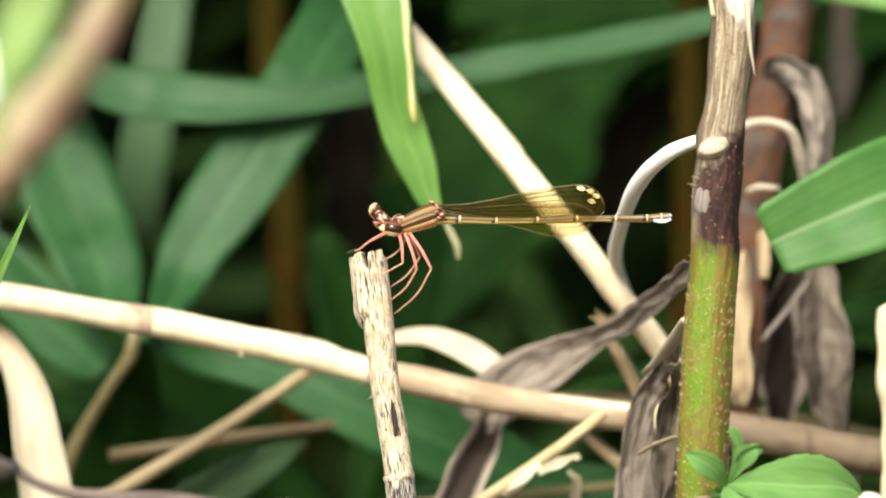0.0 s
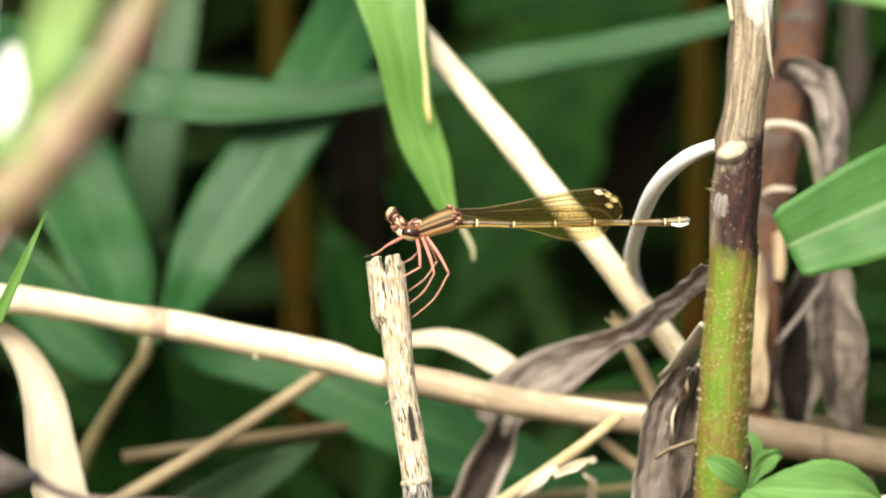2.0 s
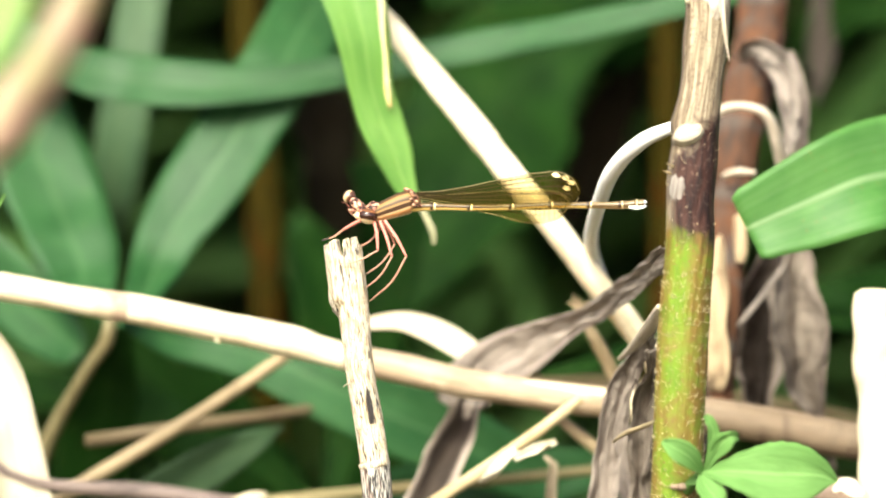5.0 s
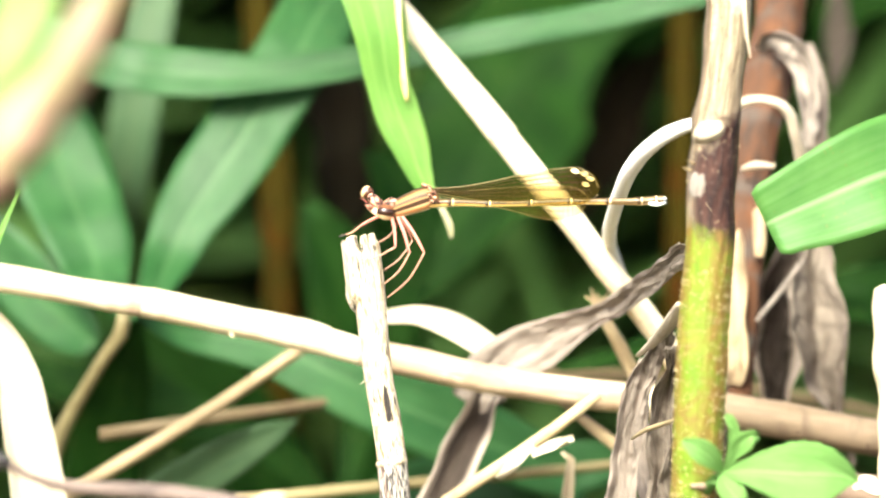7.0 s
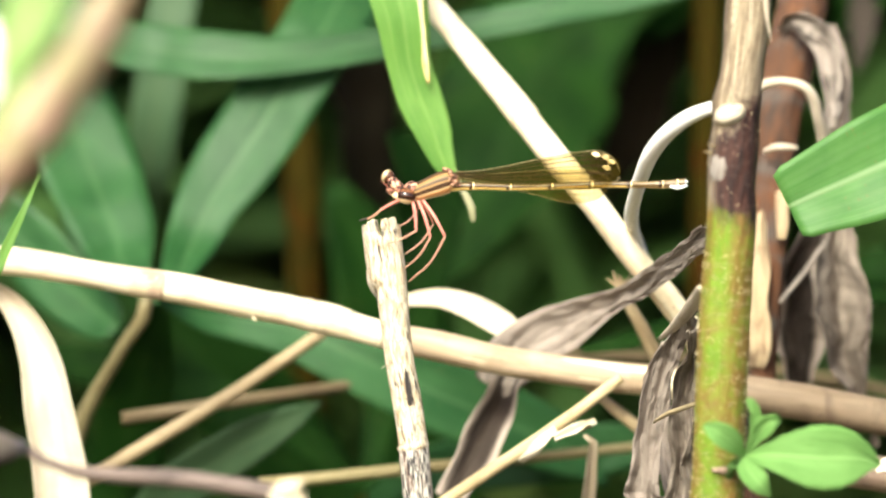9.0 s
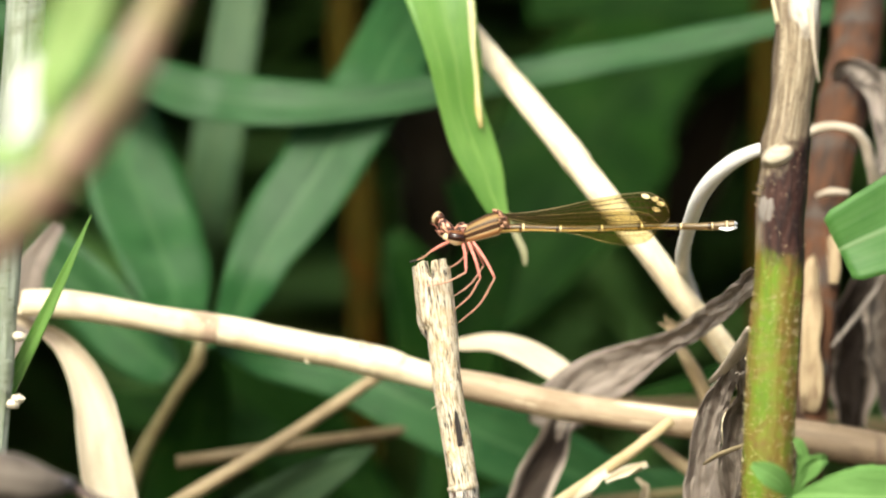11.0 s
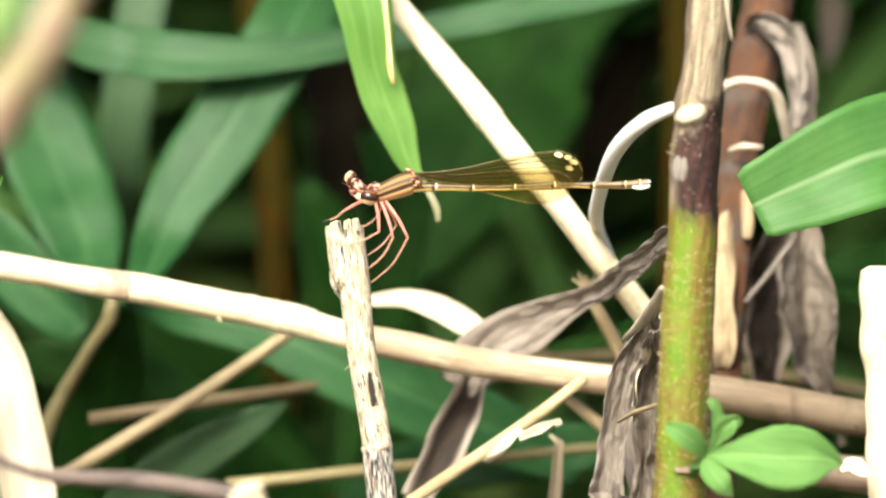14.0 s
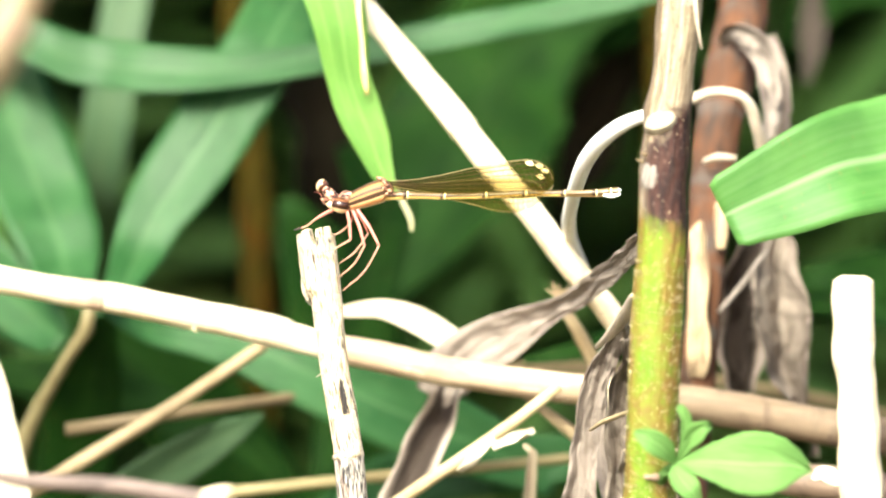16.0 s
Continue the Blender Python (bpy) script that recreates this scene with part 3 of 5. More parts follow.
def build_ground():
    ticks = sorted({s * v for s in (-1, 1) for v in (0, .1, .2, .35, .5, .7, 1, 1.5, 2.5, 5, 12, 40, 150, 600)})
    rows = [[(x * 1000, y * 1000, GROUND + (6 * wob((x, y, 0), 3, 4.0) if abs(x) + abs(y) < 6 else 0) - 3) for x in ticks] for y in ticks]
    uvs = [[(x, y) for x in ticks] for y in ticks]
    me = grid("ground", rows, False, uvs)
    thing("ground", me, soil(), (0, 0, GROUND), "dark soil with leaf mould and moss under the reeds", "ground", kind="structure")


build_ground()


# ---- perch ----
def build_perch():
    pts = [(-9.3, 0, -0.68), (-9.02, 0, -3.04), (-8.47, 0, -7.69), (-8.2, 0, -10.19), (-7.79, 0, -13.76), (-7.31, 0, -18.05), (-6.54, 0, -22.48), (-6.06, 0, -25.41), (-5.58, 0, -29.27), (-5.1, 0, -34.56), (-4.34, 0, -40.21), (-4, 2, -90), (2, 4, GROUND - 4)]
    rad = [2.05, 2.08, 2.05, 1.98, 1.84, 1.84, 1.86, 1.86, 1.9, 1.9, 1.9, 2.1, 2.6]

    def rim(c, s):
        h = 0.25 + 0.12 * math.sin(9 * c + 3 * s) + 0.12 * math.sin(31 * c + 11 * s)
        if 0.10 < c < 0.42:
            h -= 1.8
        elif -0.35 < c < -0.27:
            h -= 1.3
        elif c < -0.78:
            h -= 0.5 + 2.5 * (-0.78 - c)
        elif c > 0.8:
            h -= 0.5
        return h

    def skin(c, s, along):
        end = 8.6 + 1.3 * wob((c * 5, s * 5, 0.0), 3, 1.0) - 1.2 * s
        return 0.68 * max(c, 0.0) ** 0.8 * min(max((end - along) / 0.22, 0.0), 1.0)

    th = thing("broken_stalk", None, None, (2, 4, GROUND), "bleached broken dry stalk with a torn hollow top", "stalk")
    part("stalk", tube(w(pts, rad), n=760, m=72, lumps=0.03, streaks=0.018, seed=4, crown=rim, hollow=3.0, sheath=skin), PERCH, th)
    part("node_ring", tube(w([(-5.64, 0, -28.56), (-5.57, 0, -28.84), (-5.54, 0, -29.13), (-5.5, 0, -29.42)], [1.85, 1.93, 1.95, 1.86]), n=12, m=56, lumps=0.10, streaks=0.14, seed=6), PERCH, th, "raised torn ring of bark")
    part("bark_patch", blade(w([(-6.57, -1.95, -19), (-6.29, -1.98, -20.86), (-6.09, -1.96, -22.43), (-5.95, -1.9, -23.86)], [0.12, 0.75, 0.8, 0.6]), tilt=3, fold=-6, n=24, m=7, crumple=0.25, seed=8, thick=0.12), CHAR, th, "blackened strip of peeling bark")
    for p, q, r in (((-11.3, -1.5, -6.72), (-10.46, -1.6, -9.64), 0.32), ((-11.6, -1.2, -1.87), (-10.9, -1.5, -7.86), 0.3), ((-9.34, -1.6, -0.44), (-8.91, -2, -1.87), 0.3), ((-8.35, -1, -0.17), (-7.99, -1.6, -1.59), 0.28)):
        part("splinter", tube(w([p, tuple((a + b) / 2 - 0.1 for a, b in zip(p, q)), q], [r * 0.5, r, r * 0.4]), n=12, m=7, lumps=0.3, streaks=0.3, seed=int(p[2] * 3)), PERCH, th)
    part("hair", tube(w([(-9.01, -1, -18.73), (-9.43, -1.4, -19.07), (-9.57, -1.5, -19.21)], [0.08, 0.06, 0.04]), n=8, m=5), PERCH, th)


build_perch()


# ---- main stem ----
def build_stem():
    base = (30, -12, GROUND)
    pts = [(36.81, -15, 60), (36.74, -15, 40.02), (36.67, -15, 31.46), (36.6, -15, 27.82), (36.31, -15, 24.18), (35.81, -15, 19.26), (35.39, -15, 16.41), (34.96, -15, 14.13), (35.03, -15, 12.27), (34.67, -15, 8.7), (34.39, -15, 5.07), (34.35, -15, 0), (34.03, -15, -4.85), (33.6, -15, -9.35), (33.28, -15, -15.05), (32.96, -15, -20.33), (32.67, -15, -28.39), (32.39, -15, -36.31), (31, -14, -110), (30, -12, GROUND - 4)]
    rad = [2.43, 2.71, 2.89, 2.78, 2.85, 2.64, 2.78, 3.10, 2.89, 3.00, 2.96, 2.96, 3.03, 3.07, 3.14, 3.17, 3.21, 3.28, 3.5, 3.9]
    th = thing("weed_plant", None, None, base, "thick weed stem, green below, rotten brown above, with sprout", "plant")
    part("stem", tube(w(pts, rad), n=220, m=40, lumps=0.05, streaks=0.07, seed=7), STEM, th)
    part("branch_scar", tube(w([(34, -18.3, 13.2), (34.1, -17.6, 12.9), (34.5, -15, 12.1)], [1.75, 1.95, 2.2]), n=14, m=28, lumps=0.1, streaks=0.06, flat=0.7, seed=3, jag=0.12), straw("cut_wood", (0.60, 0.52, 0.40), (0.42, 0.34, 0.25), (0.2, 0.13, 0.09), 0.6, 0.8, 9.0, 0.0003), th, "pale cut stub of a side branch")
    part("bud_scar", ball((33.5, -16.75, 6.2), (1.75, 1.05, 2.7), 30, 26, lumps=0.12, seed=4, turn=(0, 8, 0)), straw("scar_skin", (0.29, 0.26, 0.235), (0.185, 0.155, 0.13), (0.09, 0.06, 0.05), 0.6, 0.8, 5.0, 0.0004), th, "grey oval bud scar")
    for p, q in (((31.9, -16, 7.9), (30.8, -17, 8.3)), ((32.2, -17, 8.8), (31.3, -18, 9.2))):
        part("thorn", tube(w([p, tuple((a + b) / 2 for a, b in zip(p, q)), q], [0.25, 0.14, 0.03]), n=8, m=7), STRAW_DULL, th)
    part("peeled_sliver", blade(w([(38, -17, 33.6), (38.3, -17.5, 30), (38.7, -17.5, 25.7), (39.3, -17.2, 21.9)], [0.5, 0.75, 0.5, 0.1]), tilt=0, fold=20, n=20, crumple=0.2), TENDRIL, th, "pale sliver of peeling bark")
    part("peeled_sliver", blade(w([(34.1, -17, 29.3), (33.8, -17.4, 31.1), (33, -17, 34.3)], [0.6, 0.5, 0.2]), tilt=0, fold=20, n=12), STRAW, th)
    # stiff white hairs and dots of the skin
    rng = random.Random(5)
    c = curve_points(w(pts, rad), 200)
    dots = []
    for _ in range(1000):
        k = rng.randrange(30 if rng.random() < 0.12 else 41, 70)
        a = rng.uniform(math.pi, 2 * math.pi)
        n = np.array([math.cos(a), math.sin(a), rng.uniform(-0.2, 0.3)])
        p = c[k, :3] + np.array([n[0], n[1], 0]) * c[k, 3] * 0.99 + np.array([0, 0, rng.uniform(-0.5, 0.5)])
        if rng.random() < 0.25:
            dots.append(ball(p, (0.085, 0.085, 0.10), 6, 4))
        else:
            dots.append(tube(w([p, p + n * 0.15 + np.array([0, 0, 0.1]), p + n * 0.3 + np.array([0, 0, 0.3])], [0.045, 0.035, 0.012]), n=3, m=4))
    tagged(part("stem_hairs", joined("hairs", dots), straw("hair_skin", (0.78, 0.69, 0.46), (0.60, 0.49, 0.28), (0.4, 0.3, 0.2), 0.2), th), "short pale hairs and dots on the stem", kind="stuff")
    sp = part("sprout", tube(w([(33.5, -17, -32.3), (34.6, -19.5, -30.8), (35.7, -21, -29.6)], [0.75, 0.6, 0.45]), n=14, m=10, lumps=0.1), SPROUT, th, "fresh light green sprout")

    part("leaf_base", ball((33.23, -18.6, -31.52), (1.5, 0.4, 0.38), lumps=0.6, seed=9), straw("pale_scar", (0.52, 0.38, 0.29), (0.36, 0.24, 0.17), (0.08, 0.05, 0.04), 0.8, 0.8, 8.0, 0.0003), th, "pinkish pale leaf scar under the sprout")

    def sl(p, wd, **kw):
        part("leaf", blade(w(p, wd), **kw), SPROUT, sp)

    sl([(35.7, -21, -29.6), (39.5, -23, -29.5), (44.8, -24, -29.8), (48.8, -24, -29.9), (50.9, -23, -30.2), (52.5, -22, -30.8)], [0.7, 4.6, 8.4, 6.8, 3.4, 0.2], tilt=14, fold=4, ripple=1.1, saw=0.05, n=120, m=13, seed=3)
    sl([(35.54, -21.0, -29.55), (34.1, -23.0, -27.82), (32.33, -24.0, -26.61), (30.58, -24.0, -25.66)], [0.6, 2.9, 2.9, 0.7], tilt=18, fold=14, ripple=0.5, n=30, seed=4)
    sl([(35.4, -21, -29.9), (36.3, -23, -31.6), (37.5, -24, -33), (38.9, -23, -34.6)], [0.5, 3.0, 3.0, 0.4], tilt=10, fold=10, ripple=0.5, n=30, seed=5)
    sl([(35.89, -21.0, -29.44), (36.7, -22.0, -27.29), (37.11, -22.5, -25.4), (36.92, -23.0, -23.74), (36.34, -23.0, -22.8), (35.88, -22.5, -22.58)], [0.6, 1.1, 1.7, 1.5, 1.1, 0.4], tilt=5, fold=26, ripple=0.3, saw=0.1, n=36, seed=6)
    sl([(36.13, -21.0, -29.2), (37.28, -22.0, -27.17), (38.32, -23.0, -25.85), (39.25, -23.5, -25.18), (40.09, -22.5, -25.22)], [0.6, 2.0, 2.9, 1.9, 0.7], tilt=14, fold=20, ripple=0.3, saw=0.1, n=36, seed=7)
    sl([(35.1, -20, -30.4), (34.4, -21, -30.8), (33.6, -21, -31)], [0.4, 1.2, 0.3], tilt=20, fold=10, n=16, seed=8)
    # white leaf stalk and the withered leaves that hang on the stem
    part("petiole", tube(w([(33.05, -11, 13.95), (31.93, -10, 13.6), (29.67, -8, 12.69), (27.02, -4, 10.85), (24.82, 2, 8.15), (23.5, 10, 5.01), (22.64, 20, 1.68), (22.45, 32, -1.03), (23.04, 42, -3.63), (24.24, 48, -6.25)], [0.75, 0.8, 0.95, 1.05, 1.08, 1.02, 0.95, 0.92, 0.9, 0.7]), n=50, m=12, lumps=0.08), PETIOLE, th, "white dry leaf stalk curving away")
    part("petiole", tube(w([(30.96, -8, -9.1), (29.98, 0, -10.88), (28.54, 8, -13.11), (27.2, 14, -14.84), (25.85, 20, -16.14)], [0.85, 0.9, 0.8, 0.6, 0.3]), n=30, m=10, flat=0.5, lumps=0.1), TENDRIL, th, "pale dry strip behind the stem")

    def dl(p, wd, mat=DRY_LEAF, **kw):
        part("withered_leaf", blade(w(p, wd), **kw), mat, th, "grey-brown crumpled withered leaf")

    dl([(31.95, 8, -2.39), (26.83, 26, -7.11), (22.95, 36, -10.04), (19.11, 42, -12.22), (15.3, 46, -14.41), (11.6, 48, -16.14), (8.63, 49, -18.08), (6.26, 50, -20.48), (4.62, 51, -23.17)], [3.0, 2.9, 3.0, 3.7, 5.4, 7.0, 7.8, 7.4, 5.0], crumple=0.9, fold=12, seed=1, n=170, m=27, tilt=14)
    dl([(8.64, 50, -19.29), (6.55, 50, -22.12), (5.06, 50, -25.99), (3.57, 50, -29.86), (1.56, 50, -33.43), (-1.04, 50, -37.9)], [4.6, 5.4, 6.2, 6.2, 5.8, 5.0], mat=DRY_HOLLOW, crumple=1.0, fold=40, seed=21, n=120, m=25, tilt=10)
    dl([(30.5, 8, -10.79), (28.8, 14, -14.47), (26.98, 18, -18.16), (25.85, 20, -21.83), (25.3, 22, -26.25), (24.6, 24, -33.61), (26.83, 26, -54.18)], [2.0, 3.6, 4.2, 4.0, 4.2, 5.5, 4.0], crumple=1.8, fold=38, seed=2, n=150, m=27, tilt=12)
    dl([(26.9, 30, -16.83), (25.06, 30, -21.98), (26.17, 30, -26.39), (28, 30, -33.74), (26.83, 26, -54.18)], [1.4, 2.6, 3.4, 4.0, 4.0], crumple=1.2, fold=30, seed=12, n=60, m=13, tilt=5)
    part("twig", tube(w([(30.43, -6, -23.47), (28.43, 2, -24.46), (26.37, 8, -25.43), (24.99, 12, -26.51)], [0.25, 0.32, 0.3, 0.2]), n=16, m=7, lumps=0.2), STRAW_DULL, th, "thin dry twig")
    dl([(30.64, 4, -14.38), (29.47, 11, -19.89), (29.09, 14, -26.11), (28.88, 18, -33.47), (26.83, 26, -54.18)], [2.4, 3.6, 4.2, 4.6, 4.0], mat=BROWN_LEAF, crumple=1.8, fold=30, seed=5, n=130, m=25, tilt=5)


build_stem()


# ---- dry stalks ----
def stalk_thing(name, pts, rad, mat, base, label, category, group="", knots=(), frayed=0, n=110, m=18, seed=2, lumps=0.06, streaks=0.08, jag=0.5):
    """A dry culm with swollen joints as parts, and splinters where it broke."""
    th = thing(name, None, None, base, label, category, group)
    rows = w(pts, rad)
    part("culm", tube(rows, n=n, m=m, lumps=lumps, streaks=streaks, seed=seed, jag=jag), mat, th)
    c = curve_points(rows, 400)
    for f in knots:
        k = int(f * 399)
        sl = [(*c[k + d, :3], c[k + d, 3] * g) for d, g in ((-3, 0.99), (-1, 1.045), (1, 1.05), (3, 0.99))]
        part("joint", tube(sl, n=8, m=18, lumps=0.06, seed=seed + 1), mat, th)
    rng = random.Random(seed)
    for _ in range(frayed):
        p, d = c[0, :3], c[0, :3] - c[8, :3]
        d = d / np.linalg.norm(d)
        e = p + d * rng.uniform(0.8, 2.6) + np.array([rng.uniform(-1, 1), rng.uniform(-1, 1), rng.uniform(-1, 1)]) * c[0, 3] * 0.9
        b = p + (e - p - d * np.dot(e - p, d)) * 0.7 - d * 0.8
        part("fibre", tube(w([b, (b + e) / 2, e], [0.22, 0.2, 0.05]), n=6, m=5), mat, th)
    return th


def build_straws():
    pts = [(-63.44, 42, -6.18), (-58.08, 42, -6.22), (-50.67, 42, -7.41), (-43.34, 42, -8.74), (-36.15, 42, -9.93), (-28.59, 42, -11.48), (-20.15, 42, -13.19), (-16.74, 42, -14), (-9.85, 42, -16), (-2.52, 42, -17.56), (5.11, 42, -19.33), (12.67, 42, -20.52), (18.15, 42, -21.34), (29.34, 42, -22.59), (40.6, 42, -24.22), (47, 43, -25.43), (58.15, 44, -27.52), (75.46, 46, -31.12), (150, 50, -80), (330, 60, GROUND + 1)]
    rad = [1.8, 1.8, 1.78, 1.78, 1.95, 1.95, 1.92, 1.95, 1.75, 1.9, 1.9, 1.85, 1.9, 2.05, 2.15, 2.2, 2.2, 2.1, 1.9, 1.8]
    th = stalk_thing("fallen_reed_stalk", pts, rad, STRAW, (330, 60, GROUND), "bleached straw-coloured reed stalk fallen across the plants", "stalk", "fallen stalks", (0.046, 0.098, 0.20), 3, 160, 20, 2)
    part("stained_band", tube(w([(-44.15, 42, -8.59), (-42.15, 42, -8.93), (-40, 42, -9.26), (-38.08, 42, -9.59)], [1.79, 1.85, 1.93, 1.95]), n=16, m=20, lumps=0.03, seed=4), straw("stained_straw", (0.50, 0.36, 0.26), (0.38, 0.26, 0.18), (0.74, 0.63, 0.47), 1.0), th, "brown stained band")
    # tan sleeve; shadow of the leaves and weed is put into its colour
    part("weathered_length", tube(w([(-9.85, 42, -16), (-6.22, 42, -16.78), (-2.52, 42, -17.56), (5.11, 42, -19.33), (12.67, 42, -20.52), (18.15, 42, -21.34), (29.34, 42, -22.59), (40.6, 42, -24.22), (47, 43, -25.43), (58.15, 44, -27.52), (75.46, 46, -31.12), (150, 50, -80), (320, 60, GROUND + 6)], [1.80, 1.87, 1.95, 1.94, 1.89, 1.94, 2.09, 2.19, 2.24, 2.24, 2.14, 1.94, 1.84]), n=160, m=20, lumps=0.05, streaks=0.08, seed=2), straw("shaded_reed", (0.47, 0.36, 0.25), (0.35, 0.25, 0.165), (0.23, 0.15, 0.09), 0.6), th, "tan length, darkened for the shadow on it")
    # greyer sleeve past the weed, again with the shadow in its colour
    part("grey_length", tube(w([(35.41, 42, -23.45), (40.6, 42, -24.22), (47, 43, -25.43), (58.15, 44, -27.52), (75.46, 46, -31.12), (150, 50, -80), (316, 60, GROUND + 8)], [2.3, 2.38, 2.42, 2.42, 2.32, 2.12, 2.02]), n=120, m=20, lumps=0.05, streaks=0.04, seed=2), straw("grey_reed", (0.27, 0.20, 0.135), (0.19, 0.135, 0.088), (0.10, 0.066, 0.045), 0.9), th, "grey length, darkened for the shadow on it")
    for p, q in (((-19.68, 40.2, -11.76), (-18.94, 39.8, -11.17)), ((-26.64, 40.2, -13.54), (-26.19, 39.9, -14.13))):
        part("leaf_scar", tube(w([p, tuple((a + b) / 2 for a, b in zip(p, q)), q], [0.2, 0.16, 0.05]), n=8, m=7, lumps=0.3), STRAW, th)
    pts = [(-21.31, 62, 48.1), (-8.67, 56, 33.12), (-1.27, 52, 24.38), (3.34, 47, 18.8), (6.6, 43, 14.97), (9.24, 39, 11.53), (12.4, 36, 7.38), (17.85, 35, 0.81), (21.47, 36, -4.21), (27.78, 38, -12.04), (31, 40, -16.8), (33.2, 42, -24), (34.6, 44, -34), (38, 60, -120), (45, 70, GROUND + 1)]
    rad = [1.5, 1.5, 1.55, 1.75, 1.8, 1.75, 1.78, 1.75, 1.65, 1.6, 1.5, 1.4, 1.4, 1.5, 1.5]
    th = stalk_thing("leaning_reed_stalk", pts, rad, STRAW, (45, 70, GROUND), "bleached straw-coloured reed stalk leaning across", "stalk", "fallen stalks", (0.153, 0.277), 0, 130, 20, 3)
    part("leaf_sheath", tube(w([(2.53, 47.5, 19.78), (4.9, 45, 17), (7.04, 42, 14.37), (8.87, 39.4, 11.98)], [1.72, 1.82, 1.86, 1.98]), n=40, m=20, lumps=0.05, seed=3), STRAW, th, "clasping leaf sheath, torn at its end")
    pts = [(20.96, 30.0, -21.3), (13, 32, -27.4), (4.9, 34, -32.9), (-3, 38, -38.3), (-21.1, 44, -50.7), (-310, 60, GROUND + 1)]
    th = stalk_thing("thin_straw", pts, [0.72, 0.8, 0.8, 0.8, 0.8, 0.8], straw("tan_straw", (0.62, 0.50, 0.30), (0.48, 0.36, 0.19), (0.3, 0.2, 0.09), 0.5), (-310, 60, GROUND), "thin pale dry straw with frayed sheath", "straw", "", (), 0, 60, 12, 5, jag=0.15)
    part("sheath", blade(w([(12.7, 31, -28.1), (10.9, 31, -29.3), (9.1, 32, -30.8), (7.6, 33, -32.1)], [0.3, 1.6, 2.0, 0.8]), crumple=1.0, fold=25, n=24, seed=5, tilt=30, ripple=1.5), PALE_LEAF, th, "torn white leaf sheath")
    part("sheath", blade(w([(17.8, 31, -26.9), (15.3, 31, -28.1), (12.4, 31, -29.3)], [0.4, 2.2, 1.4]), crumple=1.2, fold=30, n=20, seed=6, tilt=30, ripple=1.5), PALE_LEAF, th, "torn white leaf sheath")
    stalk_thing("slanting_straw", [(-15.7, 62, -14.7), (-28.8, 60, -23.5), (-43, 60, -32), (-54.3, 62, -38.9), (-76.9, 64, -52.8), (-396, 72, GROUND + 1)], [0.8, 0.88, 0.95, 0.95, 1, 1], straw("slanting_skin", (0.37, 0.285, 0.17), (0.25, 0.18, 0.10), (0.13, 0.085, 0.04), 0.6), (-396, 72, GROUND), "dull tan dry straw slanting behind the stalks", "straw", "", (0.5,), 0, 60, 12, 6)
    stalk_thing("brown_straw", [(-44.3, 67, -27.5), (-28.9, 68, -25.3), (-17, 76, -23.9), (-6.4, 90, -22.7), (8.9, 102, -20.7), (140, 130, -60), (240, 150, GROUND + 1)], [0.9, 0.82, 0.75, 0.7, 0.7, 0.7, 0.7], STRAW_BROWN, (240, 150, GROUND), "dull brown broken straw lying among the leaves", "straw", "", (), 0, 50, 12, 9)
    th = stalk_thing("grey_twig", [(-20, -56, -33.0), (-34.64, -57, -30.86), (-40.1, -58, -30.52), (-44.86, -59, -30.12), (-47.57, -60, -29.52), (-50.3, -60, -28.41), (-51.8, -60, -27.58), (-53.03, -60, -26.89), (-54.22, -61, -26.3), (-56.5, -64, -26.6), (-62, -66, -27), (-72, -66, -40), (-92, -62, GROUND + 1)], [1.1, 1.05, 0.95, 0.8, 0.68, 0.6, 0.62, 0.72, 0.95, 1.0, 1.2, 1.25, 1.25], TWIG, (-92, -62, GROUND), "grey-brown dry twig with a frayed pale end", "twig", "", (), 0, 90, 12, 10, 0.12, 0.12)
    part("knot", ball((-53.03, -61.2, -26.89), (1.15, 1.0, 0.95), lumps=0.4, seed=3), straw("dark_knot", (0.09, 0.08, 0.085), (0.05, 0.045, 0.045), (0.03, 0.025, 0.025), 0.5, 0.8, 8.0, 0.0003), th, "dark knot where it leaves the stalk")
    for i, (p, q) in enumerate((((-22.4, -57, -32.3), (-18.6, -58, -31.1)), ((-22.1, -57, -32.8), (-18.2, -58, -32.4)), ((-22.1, -57, -33.2), (-18.1, -58, -33.8)), ((-22.8, -57, -32.9), (-19.5, -58, -34.7)))):
        part("frayed_bark", blade(w([p, tuple((a + b) / 2 for a, b in zip(p, q)), q], [0.9, 1.4, 0.3]), crumple=0.6, fold=20, n=14, seed=40 + i), straw("frayed_bark_skin", (0.62, 0.54, 0.40), (0.45, 0.37, 0.26), (0.25, 0.19, 0.12), 0.5), th)
    stalk_thing("yellow_straw", [(-26, 58, -35.9), (-16.4, 58, -35), (-3.8, 60, -33.8), (8.8, 62, -32.8), (31.2, 66, -31.2), (110, 74, -60), (190, 80, GROUND + 1)], [0.85, 0.8, 0.75, 0.7, 0.7, 0.7, 0.7], straw("yellow_straw_skin", (0.25, 0.21, 0.105), (0.165, 0.13, 0.06), (0.12, 0.08, 0.03)), (190, 80, GROUND), "yellowish dry straw lying across", "straw", "", (0.4,), 0, 50, 12, 11)
    pts = [(59.01, 26, -7.13), (59, 26, -7.34), (59, 26, -8), (58.99, 26, -9.16), (59.11, 26, -13.82), (59.08, 26, -18.19), (59.29, 26, -19.64), (59.61, 26, -26.92), (59.98, 26, -37.12), (66, 26, -100), (70, 26, GROUND - 4)]
